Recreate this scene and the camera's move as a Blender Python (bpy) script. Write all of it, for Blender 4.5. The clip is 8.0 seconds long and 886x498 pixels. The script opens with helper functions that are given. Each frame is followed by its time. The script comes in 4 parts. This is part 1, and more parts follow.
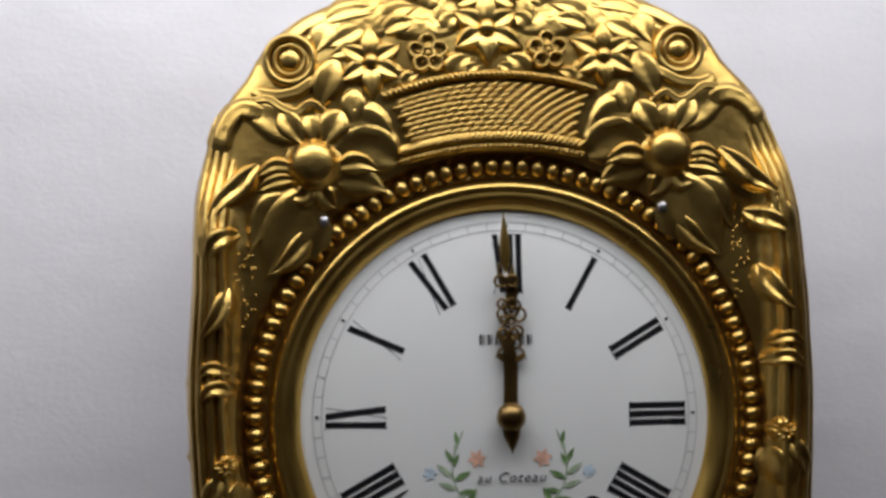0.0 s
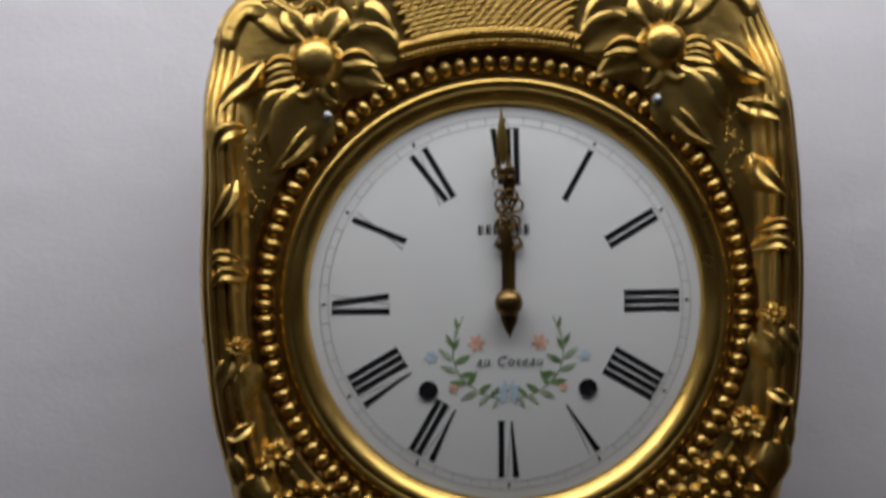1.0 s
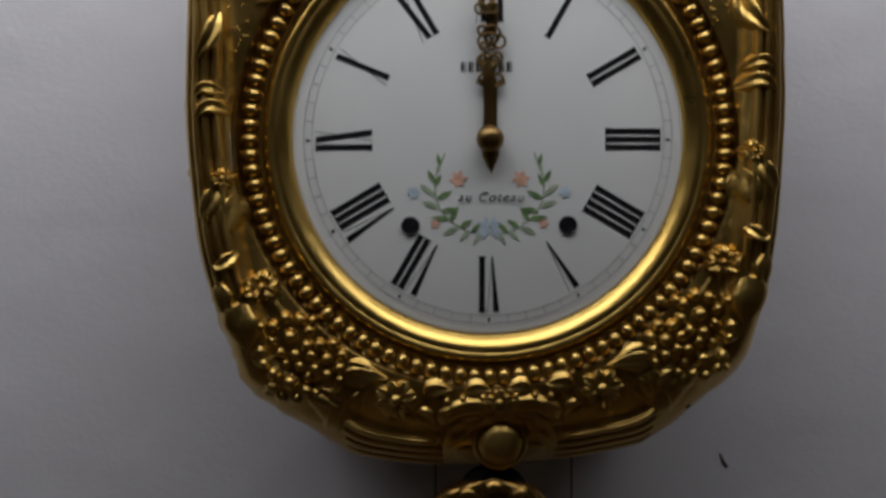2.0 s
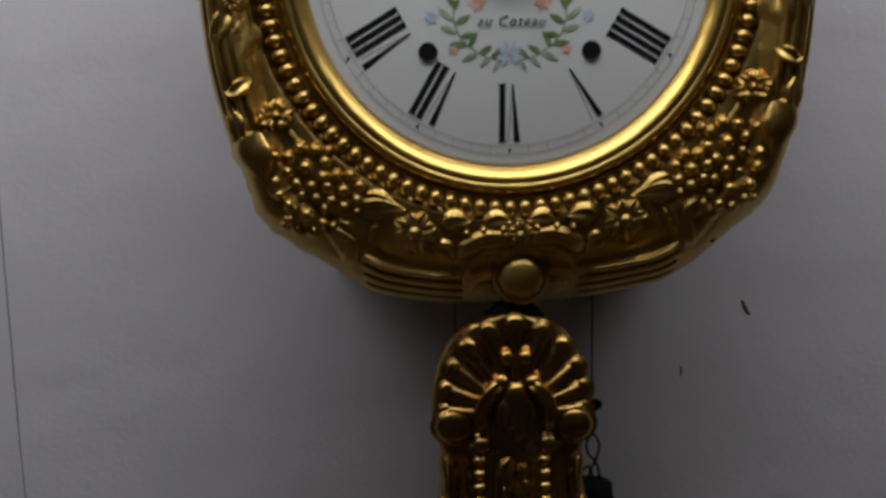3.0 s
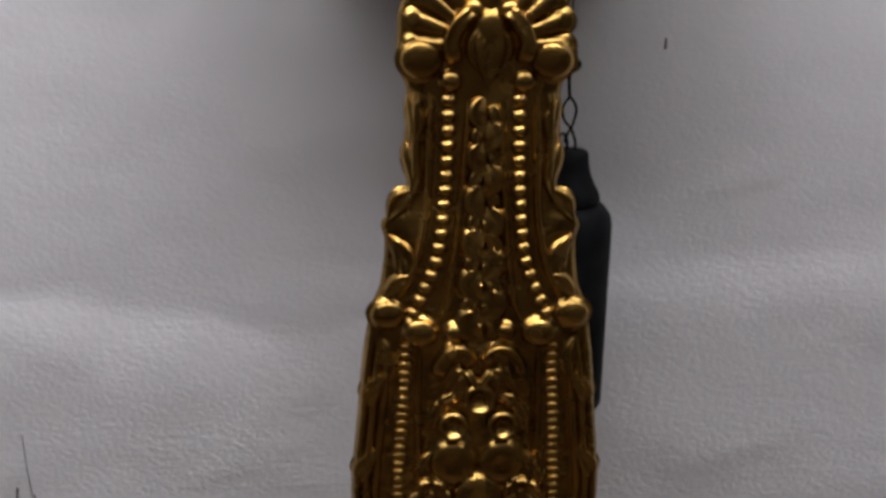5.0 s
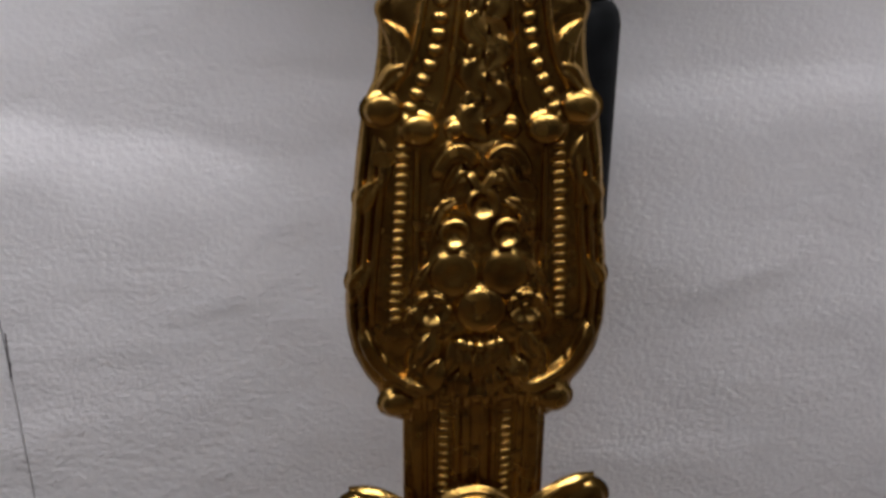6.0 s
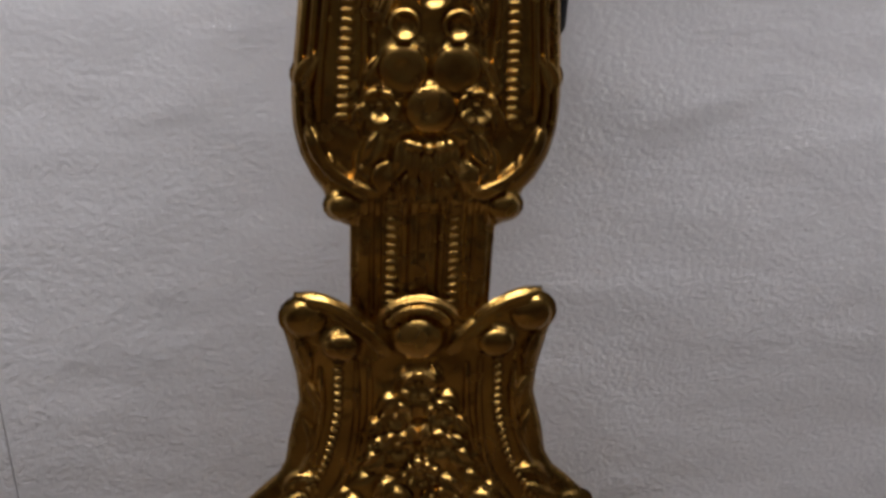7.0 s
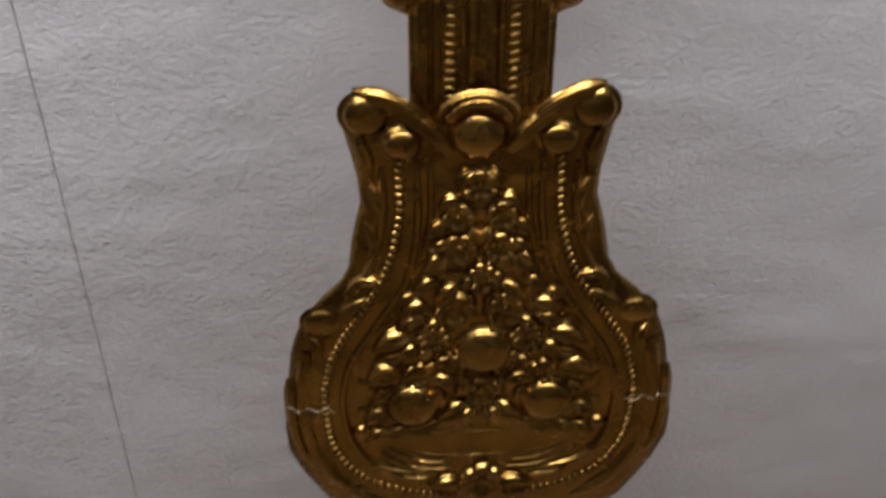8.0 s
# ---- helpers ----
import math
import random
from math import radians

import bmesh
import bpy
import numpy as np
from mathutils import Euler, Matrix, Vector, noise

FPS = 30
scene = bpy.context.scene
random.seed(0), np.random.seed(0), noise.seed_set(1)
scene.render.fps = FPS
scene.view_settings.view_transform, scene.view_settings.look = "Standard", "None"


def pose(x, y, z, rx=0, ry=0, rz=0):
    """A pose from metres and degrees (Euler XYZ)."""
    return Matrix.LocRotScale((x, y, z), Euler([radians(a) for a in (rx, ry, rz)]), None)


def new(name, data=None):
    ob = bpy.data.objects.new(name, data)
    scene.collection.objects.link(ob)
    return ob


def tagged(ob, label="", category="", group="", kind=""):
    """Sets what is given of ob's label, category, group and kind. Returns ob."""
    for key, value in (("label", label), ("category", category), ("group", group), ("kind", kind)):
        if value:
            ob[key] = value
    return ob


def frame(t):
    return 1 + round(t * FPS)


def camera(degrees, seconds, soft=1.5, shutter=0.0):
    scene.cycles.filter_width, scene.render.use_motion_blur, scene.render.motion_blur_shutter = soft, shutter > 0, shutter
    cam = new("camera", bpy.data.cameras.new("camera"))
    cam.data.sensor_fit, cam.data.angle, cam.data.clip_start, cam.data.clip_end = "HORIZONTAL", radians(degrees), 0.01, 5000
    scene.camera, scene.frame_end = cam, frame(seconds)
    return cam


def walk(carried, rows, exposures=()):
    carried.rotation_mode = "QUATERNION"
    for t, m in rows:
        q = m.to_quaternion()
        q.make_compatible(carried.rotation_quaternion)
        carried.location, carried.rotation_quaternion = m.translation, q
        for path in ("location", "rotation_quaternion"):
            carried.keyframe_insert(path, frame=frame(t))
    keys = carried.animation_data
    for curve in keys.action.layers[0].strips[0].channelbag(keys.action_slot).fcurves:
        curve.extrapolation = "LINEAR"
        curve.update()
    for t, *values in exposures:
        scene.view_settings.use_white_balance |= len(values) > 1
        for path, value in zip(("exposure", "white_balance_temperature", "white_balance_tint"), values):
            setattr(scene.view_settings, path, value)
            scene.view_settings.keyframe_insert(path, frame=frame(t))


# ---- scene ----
# ---- camera and its way ----
PATH = (
    (0.0, -0.0883, -0.6971, 1.7536, 4.28, 0.31, -5.12),
    (0.5, -0.0665, -0.7133, 1.7474, 4.70, 0.31, -3.14),
    (1.0, -0.0647, -0.7188, 1.7218, 1.03, 0.67, -2.58),
    (1.2, -0.0624, -0.7214, 1.7118, -0.70, 0.83, -2.28),
    (2.3, -0.0418, -0.7287, 1.6457, -3.44, 0.09, -1.27),
    (2.5, -0.0432, -0.7286, 1.6365, -4.43, 0.22, -0.99),
    (3.0, -0.0490, -0.7177, 1.6131, -7.94, 0.74, -0.81),
    (3.5, -0.0620, -0.7063, 1.5742, -9.45, 1.13, -1.88),
    (4.0, -0.0634, -0.6922, 1.5548, -13.30, -0.01, -2.74),
    (4.5, -0.0536, -0.6972, 1.5207, -14.67, 0.27, -2.72),
    (4.7, -0.0509, -0.6938, 1.5092, -16.04, 0.34, -2.22),
    (5.0, -0.0524, -0.6869, 1.4807, -17.20, -0.79, -3.17),
    (5.4, -0.0445, -0.6777, 1.4414, -18.59, -3.75, -4.97),
    (5.8, -0.0634, -0.6685, 1.4060, -20.33, -1.90, -5.25),
    (6.0, -0.0688, -0.6662, 1.4008, -22.14, -0.63, -5.18),
    (6.5, -0.0694, -0.6713, 1.3723, -24.98, -0.27, -5.35),
    (7.0, -0.0481, -0.6824, 1.3361, -27.46, -2.98, -6.53),
    (7.5, -0.0295, -0.6966, 1.3094, -30.61, -3.55, -4.92),
    (8.0, -0.0481, -0.7007, 1.2805, -34.30, -0.32, -2.63),
)
EXPOSURE = ((0.0, -1.00, 6430, 12), (0.5, -1.06, 6430, 12), (1.2, -1.32, 6430, 12), (2.5, -1.55, 6400, 11), (3.5, -0.66, 6420, 11), (4.5, 0.03, 6450, 12),
            (6.0, 0.60, 6480, 12), (7.2, 0.72, 6480, 12), (8.0, 0.88, 6530, 12))


def aim(x, y, z, pitch, roll, yaw):
    return pose(x, y, z, 90 + pitch, 0, yaw) @ pose(0, 0, 0, 0, 0, -roll)


cam = camera(48.58, 8.0, soft=3.2, shutter=0.3)
walk(cam, [(t, aim(*r)) for t, *r in PATH], EXPOSURE)

# ---- light ----
DIAL_Z, DIAL_Y = 1.70, -0.127      # the dial's centre above the floor and before the wall
world = bpy.data.worlds.new("room_air")
world.use_nodes = True
world.node_tree.nodes["Background"].inputs[0].default_value = (0.55, 0.6, 0.7, 1)
world.node_tree.nodes["Background"].inputs[1].default_value = 0.05
scene.world = world
# watts: the panel; back: an added fill turned up at the ceiling
LAMP = dict(x=-0.14, y=-0.48, z=2.41, lean=44, watts=17.0, back=6.0, colour=(0.95, 0.96, 1.0))


# ---- materials ----
def material(name):
    m = bpy.data.materials.new(name)
    m.use_nodes = True
    nt = m.node_tree
    return m, nt, nt.nodes["Principled BSDF"]


def node(nt, kind, links=None, **values):
    n = nt.nodes.new(kind)
    for k, v in values.items():
        if k in n.inputs:
            n.inputs[k].default_value = v
    for k, v in (links or {}).items():
        nt.links.new(v, n.inputs[k])
    return n


def ramp(nt, fac, stops):
    r = nt.nodes.new("ShaderNodeValToRGB")
    while len(r.color_ramp.elements) < len(stops):
        r.color_ramp.elements.new(0.5)
    for e, (p, c) in zip(r.color_ramp.elements, stops):
        e.position, e.color = p, (*c, 1)
    nt.links.new(fac, r.inputs[0])
    return r.outputs[0]


def noise_at(nt, scale, detail=4.0, stretch=(1, 1, 1), rough=0.5):
    co = nt.nodes.new("ShaderNodeTexCoord")
    mp = node(nt, "ShaderNodeMapping", {"Vector": co.outputs["Object"]})
    mp.inputs["Scale"].default_value = stretch
    n = node(nt, "ShaderNodeTexNoise", {"Vector": mp.outputs[0]}, Scale=scale, Detail=detail, Roughness=rough)
    return n.outputs["Fac"]


def bump(nt, bsdf, *layers):
    last = None
    for fac, strength, dist in layers:
        b = node(nt, "ShaderNodeBump", {"Height": fac}, Strength=strength, Distance=dist)
        if last:
            nt.links.new(last, b.inputs["Normal"])
        last = b.outputs[0]
    nt.links.new(last, bsdf.inputs["Normal"])


def brass(name, light, dark, rough, relief=0.22, scale=60):
    """Pressed brass: lacquer worn to brown in blotches, finely dimpled."""
    m, nt, b = material(name)
    b.inputs["Metallic"].default_value = 1.0
    blotch = noise_at(nt, 22, 3)
    nt.links.new(ramp(nt, blotch, ((0.25, dark), (0.75, light))), b.inputs["Base Color"])
    grain = noise_at(nt, 45, 3)
    r = node(nt, "ShaderNodeMapRange", {"Value": grain})
    r.inputs["To Min"].default_value, r.inputs["To Max"].default_value = rough - 0.06, rough + 0.08
    nt.links.new(r.outputs[0], b.inputs["Roughness"])
    bump(nt, b, (noise_at(nt, scale * 0.36, 2), relief * 0.7, 0.012), (noise_at(nt, scale, 2), relief, 0.0040), (noise_at(nt, scale * 2.7, 2), relief * 0.8, 0.0014))
    return m


def plain(name, colour, rough=0.5, metal=0.0, vary=0.15, scale=60, lift=0.15, shine=0.5):
    m, nt, b = material(name)
    b.inputs["Specular IOR Level"].default_value = shine
    b.inputs["Metallic"].default_value = metal
    b.inputs["Roughness"].default_value = rough
    n = noise_at(nt, scale, 4)
    nt.links.new(ramp(nt, n, ((0.3, [c * (1 - vary) for c in colour]), (0.7, [min(1, c * (1 + vary)) for c in colour]))), b.inputs["Base Color"])
    bump(nt, b, (noise_at(nt, scale * 6, 3), lift, 0.0006))
    return m


def wall_paint():
    """White painted plaster: slow swells, wrinkles that run level, and a fine pebbled skin."""
    m, nt, b = material("white_wall_paint")
    stain = noise_at(nt, 2.2, 5, (1, 1, 1.6))
    nt.links.new(ramp(nt, stain, ((0.3, (0.73, 0.712, 0.72)), (0.7, (0.82, 0.805, 0.817)))), b.inputs["Base Color"])
    b.inputs["Roughness"].default_value = 0.42
    co = nt.nodes.new("ShaderNodeTexCoord")
    xyz = node(nt, "ShaderNodeSeparateXYZ", {"Vector": co.outputs["Object"]})
    coarse = node(nt, "ShaderNodeMapRange", {"Value": xyz.outputs["Z"]})
    for key, value in (("From Min", 1.45), ("From Max", 0.70), ("To Min", 0.22), ("To Max", 1.3)):
        coarse.inputs[key].default_value = value
    skin = node(nt, "ShaderNodeMath", {0: noise_at(nt, 210, 3, (1, 1, 1.25), 0.55), 1: coarse.outputs[0]})
    skin.operation = "MULTIPLY"
    creases = node(nt, "ShaderNodeMath", {0: noise_at(nt, 34, 5, (0.8, 1, 1.7), 0.62), 1: coarse.outputs[0]})
    creases.operation = "MULTIPLY"
    bump(nt, b, (noise_at(nt, 13, 5, (1, 1, 1.15), 0.55), 0.12, 0.012), (creases.outputs[0], 0.08, 0.004), (skin.outputs[0], 0.68, 0.0016))
    return m


BRASS = brass("pressed_brass", (0.72, 0.50, 0.15), (0.46, 0.285, 0.07), 0.32, 0.18, 80)
BRASS_RING = brass("polished_brass", (0.76, 0.52, 0.15), (0.64, 0.41, 0.10), 0.29, 0.08)
BRASS_HAND = brass("cast_brass_hands", (0.27, 0.175, 0.065), (0.15, 0.09, 0.03), 0.34)
BRASS_OLD = brass("tarnished_brass", (0.55, 0.335, 0.09), (0.27, 0.15, 0.038), 0.25, 0.34, 70)
BRASS_DULL = brass("grimy_brass", (0.50, 0.32, 0.09), (0.26, 0.15, 0.04), 0.38, 0.2, 90)
ENAMEL = plain("white_enamel", (0.76, 0.77, 0.74), 0.14, vary=0.02, scale=20, lift=0.02)
INK = plain("black_enamel_ink", (0.012, 0.012, 0.014), 0.25)
INK_GREY = plain("grey_enamel_ink", (0.36, 0.36, 0.37), 0.3)
GREEN = plain("green_enamel", (0.16, 0.27, 0.10), 0.3, vary=0.4, scale=250)
GREEN_PALE = plain("pale_green_enamel", (0.36, 0.45, 0.30), 0.3, vary=0.3, scale=250)
ROSE = plain("rose_enamel", (0.78, 0.46, 0.33), 0.3, vary=0.25, scale=250)
BLUE = plain("pale_blue_enamel", (0.52, 0.63, 0.70), 0.3, vary=0.2, scale=250)
IRON = plain("black_iron", (0.007, 0.0075, 0.008), 0.6, vary=0.4, lift=0.3, shine=0.06)
STEEL = plain("grey_steel", (0.42, 0.42, 0.44), 0.35, metal=1.0, vary=0.3, scale=300)
PIN = plain("glossy_black_pin", (0.012, 0.012, 0.014), 0.12, vary=0.1)
CORD = plain("dark_cord", (0.06, 0.05, 0.04), 0.8)
SOLDER = plain("tin_solder", (0.55, 0.51, 0.42), 0.4, metal=1.0, vary=0.3, scale=400)
PAINT = wall_paint()
SCAR = plain("scuffed_plaster", (0.10, 0.09, 0.09), 0.9, vary=0.4, scale=300)
SEAM = plain("seam_shadow_gap", (0.30, 0.29, 0.29), 0.9, vary=0.3)
WHITE = plain("ceiling_paint", (0.80, 0.79, 0.77), 0.8, vary=0.05, scale=4)
ROOM = plain("dim_room_paint", (0.17, 0.15, 0.13), 0.8, scale=4)
BOARD = plain("brown_floor_boards", (0.19, 0.128, 0.072), 0.5, vary=0.3, scale=8)


# ---- building helpers ----
def part(name, bm, mat, parent=None, label="", smooth=True):
    """Links a bmesh as one mesh object under parent."""
    bmesh.ops.recalc_face_normals(bm, faces=bm.faces)
    me = bpy.data.meshes.new(name)
    bm.to_mesh(me)
    bm.free()
    if smooth:
        me.polygons.foreach_set("use_smooth", [True] * len(me.polygons))
    me.materials.append(mat)
    ob = new(name, me)
    ob.parent = parent
    return tagged(ob, label) if label else ob


def grid(points, close_u=False):
    """A bmesh of quads over rows of points."""
    bm = bmesh.new()
    rows = [[bm.verts.new(p) for p in row] for row in points]
    for a, b in zip(rows, rows[1:] + (rows[:1] if close_u else [])):
        for i in range(len(a) - 1):
            bm.faces.new((a[i], a[i + 1], b[i + 1], b[i]))
    return bm


def lathe(profile, steps=48, axis="y"):
    """Turns (radius, along) pairs about the y axis (or z)."""
    rows = []
    for k in range(steps):
        a = 2 * math.pi * k / steps
        c, s = math.cos(a), math.sin(a)
        rows.append([(r * c, h, r * s) if axis == "y" else (r * c, r * s, h) for r, h in profile])
    bm = grid(rows, True)
    bmesh.ops.remove_doubles(bm, verts=bm.verts, dist=1e-6)
    return bm


def box(x0, x1, y0, y1, z0, z1, bevel=0.0):
    bm = bmesh.new()
    bmesh.ops.create_cube(bm, size=1.0, matrix=Matrix.Translation(((x0 + x1) / 2, (y0 + y1) / 2, (z0 + z1) / 2)) @ Matrix.Diagonal((x1 - x0, y1 - y0, z1 - z0, 1)))
    if bevel:
        bmesh.ops.bevel(bm, geom=bm.edges, offset=bevel, segments=2, profile=0.5, affect="EDGES")
    return bm


def smooth_path(pts, n):
    """n points at even steps along a Catmull-Rom curve through pts."""
    p = np.array(pts, float)
    if len(p) == 2:
        return p[0] + (p[1] - p[0]) * np.linspace(0, 1, n)[:, None]
    q = np.vstack([2 * p[0] - p[1], p, 2 * p[-1] - p[-2]])
    out = []
    for i in range(1, len(q) - 2):
        for t in np.linspace(0, 1, 12, endpoint=False):
            a, b, c, d = q[i - 1:i + 3]
            out.append(0.5 * (2 * b + (c - a) * t + (2 * a - 5 * b + 4 * c - d) * t * t + (3 * b - a - 3 * c + d) * t ** 3))
    out = np.array(out + [p[-1]])
    s = np.concatenate([[0], np.cumsum(np.linalg.norm(np.diff(out, axis=0), axis=1))])
    return np.stack([np.interp(np.linspace(0, s[-1], n), s, out[:, k]) for k in range(p.shape[1])], 1)


def wire(pts, radius, n=40, sides=8):
    """A round wire through 3D points."""
    p = smooth_path(pts, n)
    d = np.gradient(p, axis=0)
    rows = []
    up = Vector((0.13, 0.9, 0.31))
    for c, t in zip(p, d):
        t = Vector(t).normalized()
        a = t.cross(up).normalized()
        b = t.cross(a)
        rows.append([Vector(c) + radius * (math.cos(k) * a + math.sin(k) * b) for k in np.linspace(0, 2 * math.pi, sides + 1)[:-1]])
    bm = bmesh.new()
    vs = [[bm.verts.new(v) for v in r] for r in rows]
    for a, b in zip(vs, vs[1:]):
        for k in range(sides):
            bm.faces.new((a[k], a[(k + 1) % sides], b[(k + 1) % sides], b[k]))
    bm.faces.new(vs[0])
    bm.faces.new(vs[-1][::-1])
    return bm


# Relief on a surface: under(x, z) gives the y of the sheet; relief stands towards -y. All in millimetres.
MM = 0.001


def strip(under, pts, width, height, kind="leaf", n=11, sink=1.2, bend=0.0):
    """A raised band along pts: a pointed leaf with a midrib furrow, a tapering rib, a round reed or a ribbon."""
    path = smooth_path(pts, n)
    d = np.gradient(path, axis=0)
    across = (-1.36, -1.16, -1, -0.86, -0.64, -0.4, -0.16, -0.05, 0.05, 0.16, 0.4, 0.64, 0.86, 1, 1.16, 1.36)
    rows = []
    for i, (c, t) in enumerate(zip(path, d)):
        s = i / (n - 1)
        t = t / (np.hypot(*t) + 1e-9)
        nrm = np.array((-t[1], t[0]))
        if kind == "leaf":
            w = width / 2 * (math.sin(math.pi * min(1, s * 0.97 + 0.03) ** 0.72) ** 1.15 * 0.98 + 0.02)
            lift = height * (0.35 + 0.65 * math.sin(math.pi * s ** 0.8))
        elif kind == "petal":
            w = width / 2 * (math.sin(math.pi * (0.12 + 0.88 * s) ** 1.5) ** 0.75 * 0.98 + 0.02)
            lift = height * (0.4 + 0.6 * math.sin(math.pi * (0.1 + 0.85 * s)))
        elif kind == "broad":
            w = width / 2 * (math.sin(math.pi * (0.08 + 0.89 * s ** 1.35)) ** 0.55 * 0.98 + 0.02)
            lift = height * (0.45 + 0.55 * s ** 0.7) * (1 if s < 0.95 else 0.5)
        elif kind == "rib":
            w = width / 2 * (1 - 0.55 * s)
            lift = height * (1 - 0.5 * s)
        else:
            e = min(1, 6 * s + 0.25, 6 * (1 - s) + 0.25)
            w, lift = width / 2 * (0.6 + 0.4 * e), height * e
        row = []
        for v in across:
            a = abs(v)
            if kind in ("leaf", "petal"):
                q = min(1.0, a)
                p = (1 - 0.74 * q ** 9) * (0.60 + 0.40 * min(1.0, q / 0.86)) + 0.12 * v * bend
            elif kind == "broad":
                p = (1 - 0.75 * min(1.0, a) ** 9) * (0.30 + 0.70 * min(1.0, a / 0.8) ** 1.6)
            elif kind == "ribbon":
                p = (1 - 0.82 * min(1.0, a) ** 6) * (0.75 + 0.25 * a * a)
            else:
                p = 0.18 + 0.82 * math.sqrt(max(0, 1 - v * v))
            if a > 1:
                p = 0.07 if a < 1.2 else 0.0
            x, z = c + nrm * w * v
            h = lift * p - (sink * 0.3 if a > 1.2 else 0.0)
            row.append((x * MM, (under(x, z) - h) * MM, z * MM))
        rows.append(row)
    return grid(rows)


def dome(under, x, z, r, h, n=14, rings=5, sink=1.5, rx=1.0, dent=0.0):
    """A boss; dent hollows its middle into a cup."""
    y0 = under(x, z)
    rows = []
    foot = ((1.24, -0.25 * sink / max(h, 0.1)), (1.12, 0.06), (1.02, 0.2))
    body = [(0.93 * math.cos(0.5 * math.pi * k / rings), 0.36 + 0.64 * math.sin(0.5 * math.pi * k / rings)) for k in range(rings + 1)]
    for k in range(n):
        a = 2 * math.pi * k / n
        row = []
        for q, up in (*foot, *body):
            hh = h * up - dent * max(0.0, 1 - (q / 0.56) ** 2) ** 1.5
            row.append(((x + r * rx * q * math.cos(a)) * MM, (y0 - hh) * MM, (z + r * q * math.sin(a)) * MM))
        rows.append(row)
    bm = grid(rows, True)
    bmesh.ops.remove_doubles(bm, verts=bm.verts, dist=1e-6)
    return bm


def dish(under, x, z, r, low, high, n=16, rings=4):
    """A small hollow bowl that stands on the sheet."""
    y0 = under(x, z)
    rows = [[((x + r * q * math.cos(a)) * MM, (y0 - low - (high - low) * q * q) * MM, (z + r * q * math.sin(a)) * MM) for q in np.linspace(0, 1, rings + 1)] for a in np.linspace(0, 2 * math.pi, n + 1)[:-1]]
    bm = grid(rows, True)
    bmesh.ops.remove_doubles(bm, verts=bm.verts, dist=1e-6)
    return bm


def ring(under, x, z, r, tube, h=None, n=28, sides=8):
    y0 = under(x, z)
    h = tube if h is None else h
    rows = []
    for k in range(n):
        a = 2 * math.pi * k / n
        rows.append([((x + (r + tube * math.cos(b)) * math.cos(a)) * MM, (y0 - h * math.sin(b)) * MM, (z + (r + tube * math.cos(b)) * math.sin(a)) * MM)
                     for b in np.linspace(-0.6, math.pi + 0.6, sides)])
    return grid(rows, True)


def flower(parent, under, x, z, n, r, w, h, core, turn=0.0, name="flower", mat=None, kind="petal"):
    """A raised blossom: a round heart with pointed petals under it."""
    mat = mat or BRASS
    heart = part(name, dome(under, x, z, core, h * 1.15), mat, parent)
    for k in range(n):
        a = turn + 2 * math.pi * k / n
        q = r * (1 + 0.07 * math.sin(k * 2.4 + x))
        part("petal", strip(under, ((x + core * 0.5 * math.cos(a), z + core * 0.5 * math.sin(a)), (x + q * math.cos(a), z + q * math.sin(a))), w, h, kind, 9), mat, heart)
    return heart


def berries(parent, under, x, z, n, r, size, h, turn=0.0, mat=None, name="blossom"):
    """A round heart in a ring of small bosses."""
    mat = mat or BRASS
    heart = part(name, dome(under, x, z, size * 1.15, h * 1.2, 10, 3), mat, parent)
    for k in range(n):
        a = turn + 2 * math.pi * k / n
        part("bead", dome(under, x + r * math.cos(a), z + r * math.sin(a), size, h, 10, 3), mat, heart)
    return heart


def rosette(parent, under, x, z, n, size, h, core, turn=0.0, mat=None, name="flower", scallop=0.16, cup=0.62, rise=0.72):
    """A pressed blossom: cupped petals that meet in creases round a dimpled heart."""
    heart = part(name, dome(under, x, z, core, h * rise, 14, 5, dent=h * 0.16 if rise < 1 else 0.0), mat, parent)
    y0 = under(x, z)
    steps = 8
    for k in range(n):
        a0 = turn + 2 * math.pi * k / n
        big = size * (1 + 0.07 * math.sin(k * 2.7 + z))
        rows = []
        for i in range(steps + 1):
            v = 2 * i / steps - 1
            a = a0 + v * math.pi / n
            out = big * (1 - scallop * abs(v) ** 2.6)
            crease = 1 - 0.42 * abs(v) ** 5
            row = []
            for q, p in ((0.12, 0.30), (0.3, 1 - cup - 0.05), (0.48, 1 - cup), (0.64, 1 - 0.55 * cup), (0.78, 0.95), (0.86, 1.0), (0.93, 0.88), (0.98, 0.55), (1.03, 0.2), (1.12, 0.05), (1.22, -0.1)):
                r = out * q
                row.append(((x + r * math.cos(a)) * MM, (y0 * (1 - q * q) + under(x + r * math.cos(a), z + r * math.sin(a)) * q * q - h * p * crease) * MM, (z + r * math.sin(a)) * MM))
            rows.append(row)
        part("petal", grid(rows), mat, heart)
    return heart


